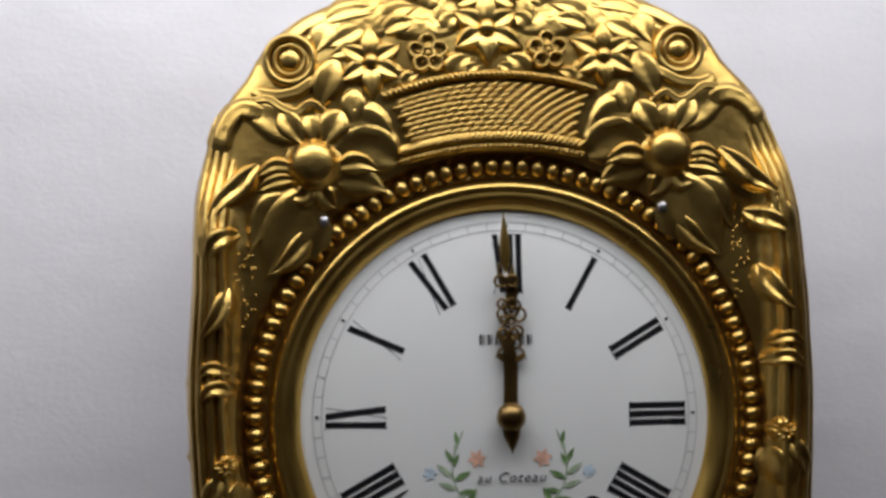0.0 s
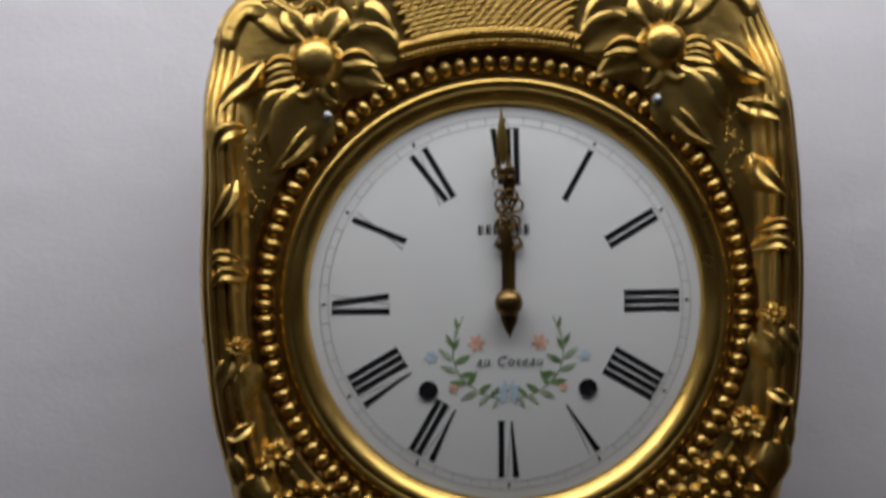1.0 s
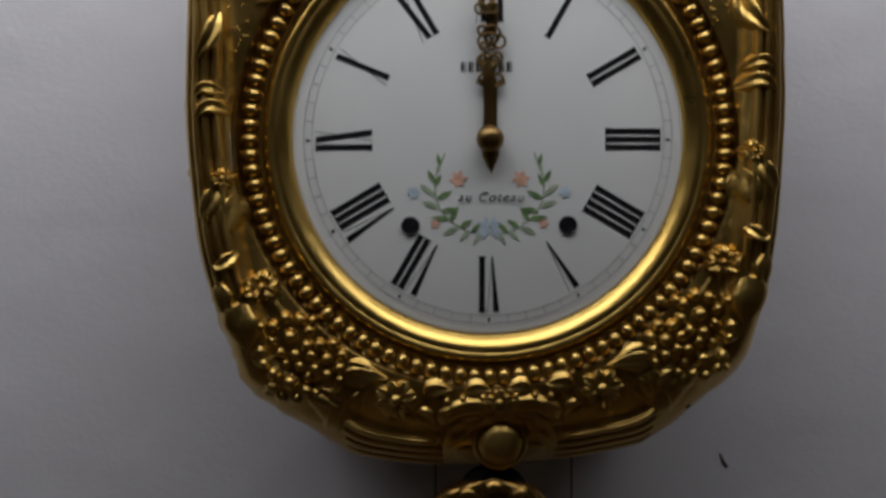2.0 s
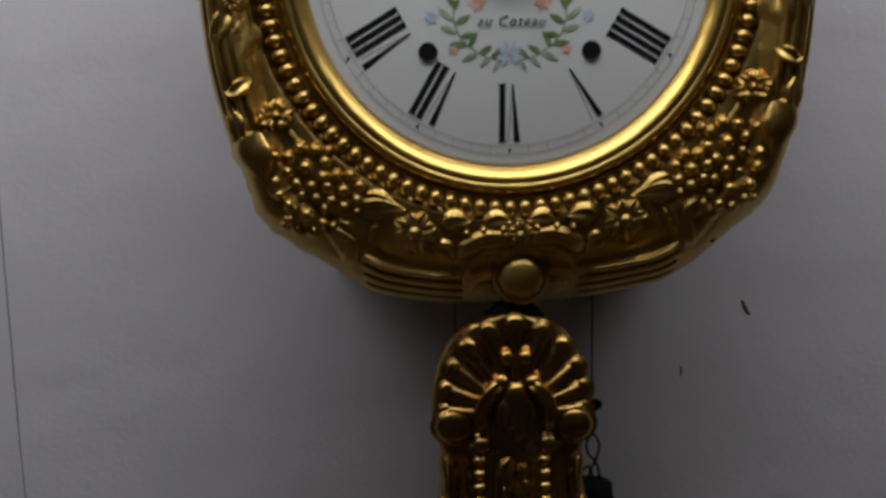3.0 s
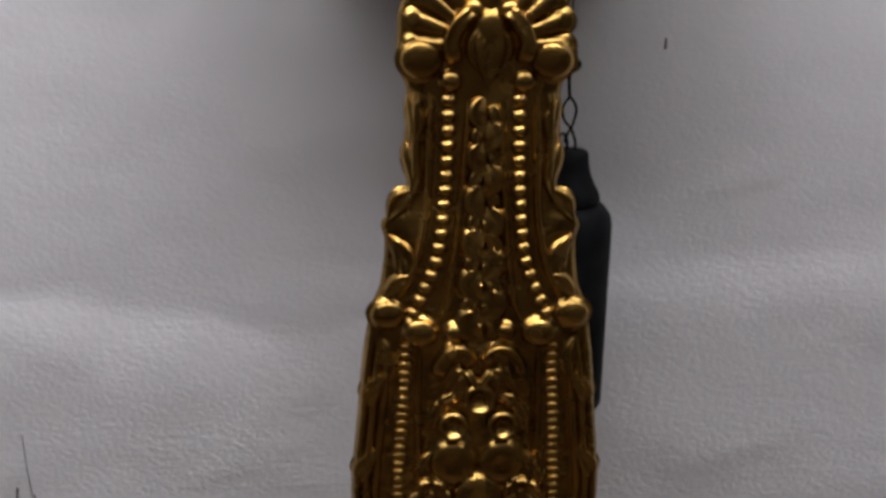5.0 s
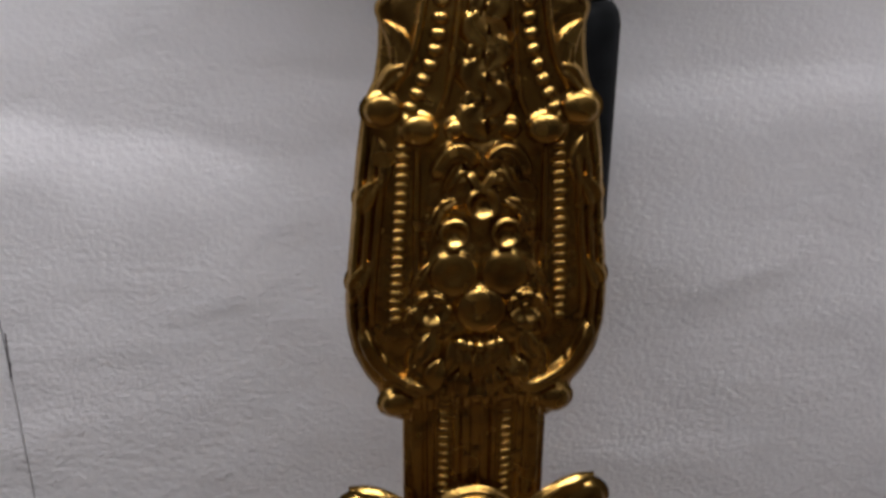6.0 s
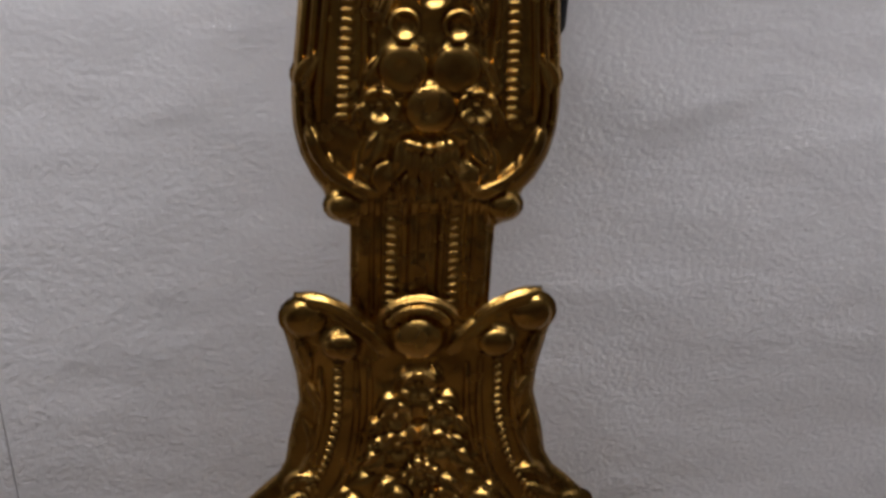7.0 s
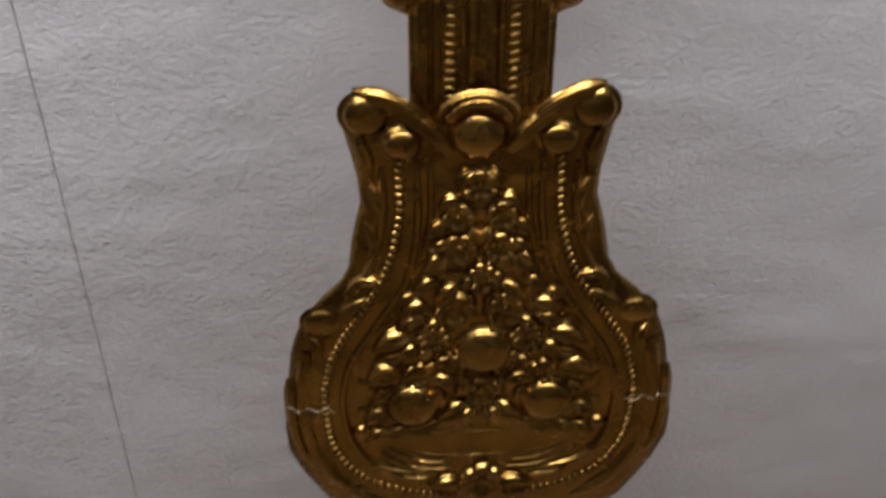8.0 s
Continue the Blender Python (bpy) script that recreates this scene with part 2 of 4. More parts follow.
def foliage(parent, under, mask, xs, zs, count, seed, length, height, flow, mat, name="pressed_foliage", step=1.1):
    """Dense pressed leaves over a stretch of sheet, alike on both sides: pointed leaves with a crease, some set in fives.
    mask(x, z) is 1 inside and falls to 0 at the edge; flow(x, z) is the way the leaves point, in degrees."""
    rnd = random.Random(seed)
    gx, gz = np.arange(xs[0], xs[1] + step, step), np.arange(zs[0], zs[1] + step, step)
    X, Z = np.meshgrid(gx, gz)
    A = np.abs(X)
    H = np.zeros_like(X)

    def press(cx, cz, long, wide, angle, h):
        a = math.radians(angle)
        dx, dz = A - cx, Z - cz
        u = (dx * math.cos(a) + dz * math.sin(a)) / long
        v = -dx * math.sin(a) + dz * math.cos(a)
        inside = (u > 0.01) & (u < 0.99)
        uu = np.clip(u, 0.01, 0.99)
        w = wide / 2 * np.sin(math.pi * uu ** 0.75)
        q = np.abs(v) / w
        inside &= q < 1
        hh = h * (1 - 0.8 * np.clip(q, 0, 1) ** 6) * (0.55 + 0.45 * np.clip(q / 0.75, 0, 1)) * (0.5 + 0.5 * np.sin(math.pi * uu ** 0.8))
        np.copyto(H, np.maximum(H, hh), where=inside)

    for k in range(count):
        x, z = rnd.uniform(0, xs[1]), rnd.uniform(*zs)
        if mask(x, z) < 0.4:
            continue
        size = length * rnd.uniform(0.7, 1.25)
        h = height * rnd.uniform(0.55, 1.0)
        if rnd.random() < 0.22:
            turn = rnd.uniform(0, 72)
            for i in range(5):
                press(x, z, size * 0.55, size * 0.42, turn + 72 * i, h)
        else:
            press(x, z, size, size * rnd.uniform(0.38, 0.55), flow(x, z) + rnd.uniform(-55, 55), h)
    H = (4 * H + 2 * (np.roll(H, 1, 0) + np.roll(H, -1, 0) + np.roll(H, 1, 1) + np.roll(H, -1, 1)) + np.roll(np.roll(H, 1, 0), 1, 1) + np.roll(np.roll(H, 1, 0), -1, 1)
         + np.roll(np.roll(H, -1, 0), 1, 1) + np.roll(np.roll(H, -1, 0), -1, 1)) / 16
    bm = bmesh.new()
    made = {}

    def vert(i, j):
        if (i, j) not in made:
            x, z = gx[j], gz[i]
            m = mask(x, z)
            made[i, j] = bm.verts.new((x * MM, (under(x, z) + 0.5 - (0.5 + H[i, j]) * m) * MM, z * MM))
        return made[i, j]

    M = [[mask(x, z) > 0 for x in gx] for z in gz]
    for i in range(len(gz) - 1):
        for j in range(len(gx) - 1):
            if M[i][j] or M[i + 1][j] or M[i][j + 1] or M[i + 1][j + 1]:
                bm.faces.new((vert(i, j), vert(i, j + 1), vert(i + 1, j + 1), vert(i + 1, j)))
    return part(name, bm, mat, parent)


def edge_mask(table, soft=4.0):
    """1 inside half widths given against height (z, half width), falling off over soft mm."""
    zs, ws = np.array(table, float).T
    order = np.argsort(zs)
    zs, ws = zs[order], ws[order]

    def mask(x, z):
        if z <= zs[0] or z >= zs[-1]:
            return 0.0
        d = float(np.interp(z, zs, ws)) - abs(x)
        return max(0.0, min(1.0, d / soft, (z - zs[0]) / soft, (zs[-1] - z) / soft))
    return mask


def mirrored(fn):
    """Calls fn for both sides with s = -1 and 1."""
    for s in (-1, 1):
        fn(s)


def bead_mesh(name, a, b, h, mat):
    """A rounded bead a wide, b deep along its other way, h proud (mm), to be shared."""
    rows = []
    for k in range(10):
        t = 2 * math.pi * k / 10
        rows.append([(a * math.cos(q) * math.cos(t) * MM, (-h * math.sin(q)) * MM, b * math.cos(q) * math.sin(t) * MM) for q in (-0.5, 0.0, 0.5, 1.0, 1.57079)])
    bm = grid(rows, True)
    bmesh.ops.remove_doubles(bm, verts=bm.verts, dist=1e-6)
    bmesh.ops.recalc_face_normals(bm, faces=bm.faces)
    me = bpy.data.meshes.new(name)
    bm.to_mesh(me)
    bm.free()
    me.polygons.foreach_set("use_smooth", [True] * len(me.polygons))
    me.materials.append(mat)
    return me


def bead_row(parent, mesh, under, pts, step, lift=0.0, name="bead", slant=0.0):
    """Beads at even steps along a path, each turned across it."""
    p = np.array(pts, float)
    fine = smooth_path(pts, 200)
    length = np.linalg.norm(np.diff(fine, axis=0), axis=1).sum()
    n = max(2, int(round(length / step)) + 1)
    fine = smooth_path(pts, n)
    d = np.gradient(fine, axis=0)
    for (x, z), (dx, dz) in zip(fine, d):
        ob = new(name, mesh)
        ob.parent = parent
        ob.matrix_local = pose(x * MM, (under(x, z) - lift) * MM, z * MM, 0, -math.degrees(math.atan2(-dx, dz)) + slant, 0)


# ---- the room ----
def structure(name, bm, mat, label=""):
    return tagged(part(name, bm, mat, None, label, smooth=False), kind="structure")


# swells and wrinkles of the wall, as ridges (x0, z0, x1, z1, height, half breadth) and slow waves, in metres from the dial's centre
RIDGES = ((0.17, -0.615, 0.25, -0.594, 0.0011, 0.006), (-0.21, -0.617, -0.15, -0.606, 0.0010, 0.006), (0.16, -0.76, 0.30, -0.79, 0.0008, 0.03), (-0.30, -0.72, -0.16, -0.70, 0.0006, 0.025),
          (0.20, -0.97, 0.34, -1.02, 0.0016, 0.022), (0.14, -0.40, 0.22, -0.376, 0.0008, 0.008), (-0.13, -0.36, -0.10, -0.40, 0.0007, 0.008))
# folds whose upper side starts sharply and eases off below: (x0, z0, x1, z1, height, breadth)
FOLDS = ((-0.50, -0.440, -0.17, -0.488, 0.0082, 0.032), (0.09, -0.447, 0.45, -0.420, 0.0042, 0.024), (0.16, -0.545, 0.36, -0.575, 0.0016, 0.02), (-0.40, -0.985, -0.25, -1.06, 0.0016, 0.02))


def wall_y(x, z):
    """The y of the wall's face; z from the dial's centre."""
    y = 0.0022 * noise.noise(Vector((x * 5, 0.4, z * 7))) + 0.0006 * noise.noise(Vector((x * 15, 2.1, z * 24))) + 0.0004 * noise.noise(Vector((x * 40, 7.0, z * 60)))
    for x0, z0, x1, z1, h, b in RIDGES:
        dx, dz = x1 - x0, z1 - z0
        t = ((x - x0) * dx + (z - z0) * dz) / (dx * dx + dz * dz)
        k = max(0.0, min(1.0, t))
        q = math.hypot(x - x0 - k * dx, z - z0 - k * dz) / b
        y -= h * math.exp(-q * q) * (0.75 + 0.5 * noise.noise(Vector((x * 12, 5.0, z * 12))))
    for x0, z0, x1, z1, h, b in FOLDS:
        t = (x - x0) / (x1 - x0)
        q = z0 + (z1 - z0) * t + 0.006 * noise.noise(Vector((x * 18, 3.0, 0.0))) - z
        if q > 0:
            over = max(0.0, -t, t - 1) * (x1 - x0)
            y -= h * (1 - math.exp(-(q / b) ** 1.4)) * math.exp(-q / (7 * b)) * math.exp(-(over / 0.05) ** 2)
    fade = max(0.0, min(1.0, (0.9 - abs(x)) / 0.15)) * max(0.0, min(1.0, (0.75 - z) / 0.15))
    return y * fade


def wrinkled_wall():
    xs = [-2.0, -1.4] + list(np.arange(-0.96, 0.965, 0.008)) + [1.4, 2.0]
    zs = [0.0, 0.15] + list(np.arange(0.3, 2.47, 0.008)) + [2.56]
    rows = [[(x, 0.12, z) for x in xs[:1]] + [(x, wall_y(x, z - DIAL_Z) if abs(x) < 1 and 0.2 < z < 2.5 else 0.0, z) for x in xs] + [(xs[-1], 0.12, z)] for z in zs]
    bm = grid(rows)
    return bm


wall = structure("wall_north", wrinkled_wall(), PAINT, "white painted plaster wall with wrinkles and scuffs")
wall.data.polygons.foreach_set("use_smooth", [True] * len(wall.data.polygons))
structure("wall_south", box(-2.0, 2.0, -2.72, -2.6, 0.0, 2.56), ROOM, "plain dim wall across the room")
structure("wall_west", box(-2.12, -2.0, -2.6, 0.0, 0.0, 2.56), ROOM, "plain dim side wall")
structure("wall_east", box(2.0, 2.12, -2.6, 0.0, 0.0, 2.56), ROOM, "plain dim side wall")
structure("floor", box(-2.12, 2.12, -2.72, 0.12, -0.1, 0.0), BOARD, "brown wooden floor")
structure("ceiling", box(-2.12, 2.12, -2.72, 0.12, 2.56, 2.66), WHITE, "plain ceiling")

lamp_glow, lamp_nt, lamp_b = material("lamp_diffuser")
lamp_b.inputs["Base Color"].default_value = (0.9, 0.9, 0.9, 1)
lamp_b.inputs["Emission Color"].default_value = (*LAMP["colour"], 1)
lamp_b.inputs["Emission Strength"].default_value = 2.0


def hanging_lamp():
    """A long oval panel lamp on two rods, leaning towards the wall with the clock."""
    lamp = tagged(new("ceiling_lamp"), "long oval hanging lamp with a glowing panel and an added ceiling fill", "lamp")
    lamp.matrix_world = pose(LAMP["x"], LAMP["y"], LAMP["z"])
    lean = pose(0, 0, 0, LAMP["lean"], 0, 0)
    oval = lean @ Matrix.Diagonal((1.15, 0.19, 1.0, 1.0))
    part("frame", lathe([(0, 0.034), (0.98, 0.034), (1.0, 0.02), (1.0, -0.012), (0.97, -0.014), (0.965, -0.008), (0, -0.008)], 64, "z"), IRON, lamp).matrix_local = oval
    part("diffuser", lathe([(0, -0.016), (0.9, -0.016), (0.955, -0.013), (0.96, -0.009), (0, -0.0085)], 64, "z"), lamp_glow, lamp).matrix_local = oval
    for x in (-0.7, 0.7):
        part("rod", wire([(x, 0, 0.02), (x, 0, 2.56 - LAMP["z"])], 0.006, 4), IRON, lamp)
    light = bpy.data.lights.new("panel_light", "AREA")
    light.shape, light.size, light.size_y, light.energy, light.color = "ELLIPSE", 2.2, 0.34, LAMP["watts"], LAMP["colour"]
    glow = new("panel_light", light)
    glow.parent = lamp
    glow.matrix_local = lean @ Matrix.Translation((0, 0, -0.024))
    # added fill behind the closed frame, brightens the ceiling that the brass reflects
    light = bpy.data.lights.new("ceiling_fill", "AREA")
    light.shape, light.size, light.size_y, light.energy, light.color = "ELLIPSE", 2.0, 0.3, LAMP["back"], LAMP["colour"]
    glow = new("ceiling_fill", light)
    glow.parent = lamp
    glow.matrix_local = lean @ pose(0, 0, 0.045, 180, 0, 0)


hanging_lamp()

# ---- the clock's head ----
# Half of the pressed front's outline, from the bottom middle round to the crest (mm from the dial's centre).
HALF = ((0, -211), (27, -210.5), (54, -208), (88, -202), (104, -195), (124, -180), (143, -166), (157, -145), (164, -117), (169, -93), (173, -58), (177, -15),
        (179, 30), (176, 87), (174, 125), (169, 151), (161, 176), (144, 201), (135, 214), (126, 224), (107, 236), (92, 243), (60, 254), (30, 262), (0, 265))
_half = smooth_path(HALF, 240)
_ang = np.arctan2(_half[:, 1], _half[:, 0])
_rad = np.hypot(_half[:, 0], _half[:, 1])
RIM, INNER = -10.0, 152.0


# how much the hammered rim departs from that outline, in mm against degrees from level, on either side
DENT_L = np.array(((-90, -2), (-72, -4), (-60, -7), (-49, -7.5), (-42, -2.5), (-36, -4.5), (-27, -1), (-17, 1), (0, -1), (14, -3), (30, -5), (45, -4.5), (50, -3), (55, -4.5), (60, -3.5), (66, -1), (90, 0)), float)
DENT_R = np.array(((-90, -2), (-71, -2), (-58, -1), (-51, -5), (-45, -1.5), (-33, -2.5), (-19, -0.5), (0, 0.5), (12, 1), (18, 3), (28, 4.5), (42, 4.5), (49, 3), (55, 0.5), (59, 2.5), (63, 0.5), (90, 0)), float)


def reach(x, z):
    """How far the front's rim lies from the dial's centre, in the direction of (x, z)."""
    a = math.atan2(z, abs(x))
    dent = DENT_L if x < 0 else DENT_R
    return float(np.interp(a, _ang, _rad)) + float(np.interp(math.degrees(a), dent[:, 0], dent[:, 1]))


def front(x, z):
    """The y of the pressed sheet at (x, z): a valley by the pearls and a rounded bundle along the rim."""
    r = math.hypot(x, z)
    far = reach(x, z)
    u = min(1.0, max(0.0, (r - INNER) / max(4.0, far - INNER)))
    swell = noise.noise(Vector((x * 0.035, z * 0.035, 3.0))) * 1.6
    d = (far - r - 12.5) / 15.0
    high = max(0.0, min(1.0, (150.0 - z) / 40.0))
    bundle = (10.5 if z > -140 else 4.5 + 6.0 * max(0.0, 1 - (-140 - z) / 20.0)) * math.sqrt(max(0.0, 1 - d * d)) * high
    crown = (3.0 + 2.5 * (1 - high)) * math.sin(math.pi * u ** 0.85)
    droop = 0.40 * max(0.0, -105.0 - z) * u
    return RIM + droop - crown - bundle + 3 * u ** 14 + swell * math.sin(math.pi * u)


def rim_point(angle, inset, side=1):
    """A point at inset mm inside the rim, at this angle (degrees from level, upwards), for the left (-1) or right side; x counts outwards."""
    a = math.radians(angle)
    c, s = math.cos(a), math.sin(a)
    r = reach(side * c, s) - inset
    return (r * c, r * s)


def dial_y(r):
    return 0.6 - 8.0 * (1 - (r / 120.0) ** 2)


def on_dial(x, z):
    return dial_y(math.hypot(x, z)) - 0.15


def flat_poly(loops, proud=0.35):
    """Flat painted patches on the dial, from polygons."""
    bm = bmesh.new()
    for loop in loops:
        vs = [bm.verts.new((x * MM, (dial_y(math.hypot(x, z)) - proud) * MM, z * MM)) for x, z in loop]
        bm.faces.new(vs)
    return bm


clock = tagged(new("wall_clock"), "antique wall clock, pressed brass floral front and white enamel dial", "clock")
clock.matrix_world = pose(0, DIAL_Y, DIAL_Z)

# the iron box of the works, behind the sheet
part("works_box", box(-0.13, 0.13, 0.012, 0.126, -0.17, 0.19, 0.003), IRON, clock, "black iron box of the works", smooth=False)


def sheet():
    rows = []
    for k in range(288):
        a = -math.pi + 2 * math.pi * k / 288
        c, s = math.cos(a), math.sin(a)
        ro = reach(c, s)
        wob = 1.8 * noise.noise(Vector((c * 9, s * 9, 1.0))) + 3.2 * noise.noise(Vector((c * 24, s * 24, 6.0)))
        row = []
        for j in range(30):
            r = INNER + (ro - INNER) * j / 29
            x, z = r * c, r * s
            row.append((x * MM, front(x, z) * MM, z * MM))
        for dr, y in ((wob + 0.4, 3.5), (wob, 8.5), (-2.5, 13.5), (-6.0, 17.0)):
            lump = 1.8 * noise.noise(Vector((c * 20, s * 20, y)))
            row.append(((ro + dr) * c * MM, (front(ro * c, ro * s) + y + lump) * MM, (ro + dr) * s * MM))
        rows.append(row)
    return grid(rows, True)


TILT = 2.7
relief = part("pressed_front", sheet(), BRASS, clock, "pressed brass sheet with swelling ground")
relief.matrix_local = pose(-0.002, 0, 0, 0, -TILT, 0)

# bezel: an inward slope, a rolled crest, a groove and the bed of the beads
part("bezel", lathe([(x * MM, y * MM) for x, y in ((119.0, 3.0), (119.4, 0.4), (120.5, -1.4), (123.0, -4.2), (126.0, -6.4), (128.2, -7.2), (129.4, -6.3), (130.2, -6.7), (132.0, -8.2), (133.8, -7.6),
     (135.4, -5.6), (136.6, -3.6), (137.4, -2.0))], 160), BRASS_RING, clock, "polished brass bezel ring")
part("bead_bed", lathe([(x * MM, y * MM) for x, y in ((137.0, -2.2), (137.8, -3.6), (139.2, -3.0), (150.0, -3.0), (151.4, -5.0), (152.6, -8.0), (153.6, -9.8), (155.0, -9.3), (155.6, -4.0))], 160), BRASS_DULL, clock, "grimy brass channel under the pearls")

part("dial", lathe([(x * MM, dial_y(x) * MM) for x in (0, 8, 20, 35, 50, 65, 80, 92, 104, 112, 118, 120.3)] + [(0.1203, 0.004)], 128), ENAMEL, clock, "convex white enamel dial")

# pearls round the bezel
pearl = bead_mesh("pearl", 5.3, 4.1, 3.9, BRASS)
for k in range(100):
    a = 2 * math.pi * k / 100
    ob = new("pearl", pearl)
    ob.parent = clock
    ob.matrix_local = pose(144.6 * math.cos(a) * MM, -5.6 * MM, 144.6 * math.sin(a) * MM, 0, -math.degrees(a), 0)

# hour numerals
THICK = 3.45


def bar(a0, b0, a1, b1, w0, w1):
    return ((a0 - w0 / 2, b0), (a0 + w0 / 2, b0), (a1 + w1 / 2, b1), (a1 - w1 / 2, b1))


def numeral(text):
    """Strokes of a Roman numeral: a runs along it, b outwards."""
    lo, hi = 71.0, 105.0
    adv = {"I": 4.9, "V": 9.0, "X": 8.8}
    wide = sum(adv[c] for c in text)
    a, out = -wide / 2, []
    run = None
    for c in text:
        w = adv[c]
        if c == "I":
            out.append(bar(a + w / 2, lo, a + w / 2, hi, THICK, THICK))
            out.append(((a + 0.1, lo - 0.25), (a + w - 0.1, lo - 0.25), (a + w - 0.1, lo + 0.35), (a + 0.1, lo + 0.35)))
            out.append(((a + 0.1, hi - 0.35), (a + w - 0.1, hi - 0.35), (a + w - 0.1, hi + 0.25), (a + 0.1, hi + 0.25)))
        elif c == "V":
            out.append(bar(a + w / 2 + 0.8, lo, a + 2.6, hi, 0.8, 3.7))
            out.append(bar(a + w / 2 + 0.9, lo, a + w - 1.0, hi, 0.35, 0.35))
        else:
            out.append(bar(a + w - 2.3, lo, a + 2.3, hi, THICK, THICK))
            out.append(bar(a + 1.4, lo - 1, a + w - 1.4, hi, 0.35, 0.35))
        a += w
    return out


for hour, text in enumerate(("XII", "I", "II", "III", "IIII", "V", "VI", "VII", "VIII", "IX", "X", "XI")):
    t = math.radians(30 * hour)
    loops = [[(a * math.cos(t) + b * math.sin(t), -a * math.sin(t) + b * math.cos(t)) for a, b in loop] for loop in numeral(text)]
    part("numeral", flat_poly(loops), INK, clock, "black Roman numeral " + text)

# minute track and hour dots
loops = []
for k in range(60):
    t = math.radians(6 * k)
    for r0, r1, w in ((107.4, 112.4, 0.4),):
        loops.append([(a * math.cos(t) + b * math.sin(t), -a * math.sin(t) + b * math.cos(t)) for a, b in bar(0, r0, 0, r1, w, w)])
for r in (107.4, 112.4):
    for k in range(120):
        t0, t1 = math.radians(3 * k), math.radians(3 * k + 3)
        loops.append([(q * math.sin(t), q * math.cos(t)) for q, t in ((r - 0.2, t0), (r + 0.2, t0), (r + 0.2, t1), (r - 0.2, t1))])
tagged(part("minute_track", flat_poly(loops), INK_GREY, clock, "thin grey minute track"), kind="stuff")
for k in range(12):
    t = math.radians(30 * k)
    part("hour_dot", flat_poly([[(110 * math.sin(t) + 0.9 * math.cos(q), 110 * math.cos(t) + 0.9 * math.sin(q)) for q in np.linspace(0, 2 * math.pi, 9)[:-1]]], 0.5), INK, clock)

# winding holes
for sx in (-1, 1):
    hole = part("winding_hole", flat_poly([[(sx * 48 + 5.3 * math.cos(q), -52 + 5.3 * math.sin(q)) for q in np.linspace(0, 2 * math.pi, 33)[:-1]]], 0.45), INK, clock, "black round winding hole")
    part("grommet", ring(on_dial, sx * 48, -52, 5.3, 0.4, 0.8, 32, 6), INK, hole)

# the maker's name, as unreadable bars, and the place under it
def name_bars(x0, x1):
    loops = []
    x = x0
    while x < x1 - 2:
        loops.append(((x, 40.6), (x + 1.5, 40.6), (x + 1.5, 46.4), (x, 46.4)))
        loops.append(((x + 2.1, 40.6), (x + 2.8, 40.6), (x + 2.8, 46.4), (x + 2.1, 46.4)))
        x += 4.6
    return loops


part("maker_name", flat_poly(name_bars(-17, 17)), INK, clock, "short bars of black lettering")


def lettering(text, x, z, size):
    cu = bpy.data.curves.new("lettering", "FONT")
    cu.body, cu.size, cu.shear, cu.align_x, cu.extrude, cu.space_character = text, size * MM, 0.3, "CENTER", 0.00005, 1.18
    cu.materials.append(INK)
    ob = new("lettering", cu)
    ob.parent = clock
    ob.matrix_local = pose(x * MM, (dial_y(abs(z)) - 0.75) * MM, z * MM, 90, 0, 0)
    tagged(ob, "black italic words au Coteau")


lettering("au Coteau", 0.5, -37.5, 8.1)


# the painted wreath
def sprig(x, z, angle, length, width, mat, name="painted_leaf"):
    a = math.radians(angle)
    pts = []
    for s in np.linspace(0, 1, 8):
        pts.append((s, math.sin(math.pi * s ** 0.8) * 0.5))
    loop = [(s * length, w * width) for s, w in pts] + [(s * length, -w * width) for s, w in pts[-2:0:-1]]
    part(name, flat_poly([[(x + u * math.cos(a) - v * math.sin(a), z + u * math.sin(a) + v * math.cos(a)) for u, v in loop]], 0.4), mat, clock)


def painted_flower(x, z, r, n, mat):
    for k in range(n):
        sprig(x, z, 360 * k / n + 10, r, r * 0.5, mat, "painted_petal")


def stem(pts, mat):
    p = smooth_path(pts, 24)
    d = np.gradient(p, axis=0)
    left, right = [], []
    for (x, z), (dx, dz) in zip(p, d):
        q = math.hypot(dx, dz)
        left.append((x - dz / q * 0.3, z + dx / q * 0.3))
        right.append((x + dz / q * 0.3, z - dx / q * 0.3))
    part("painted_stem", flat_poly([(left[i], left[i + 1], right[i + 1], right[i]) for i in range(23)], 0.3), mat, clock)


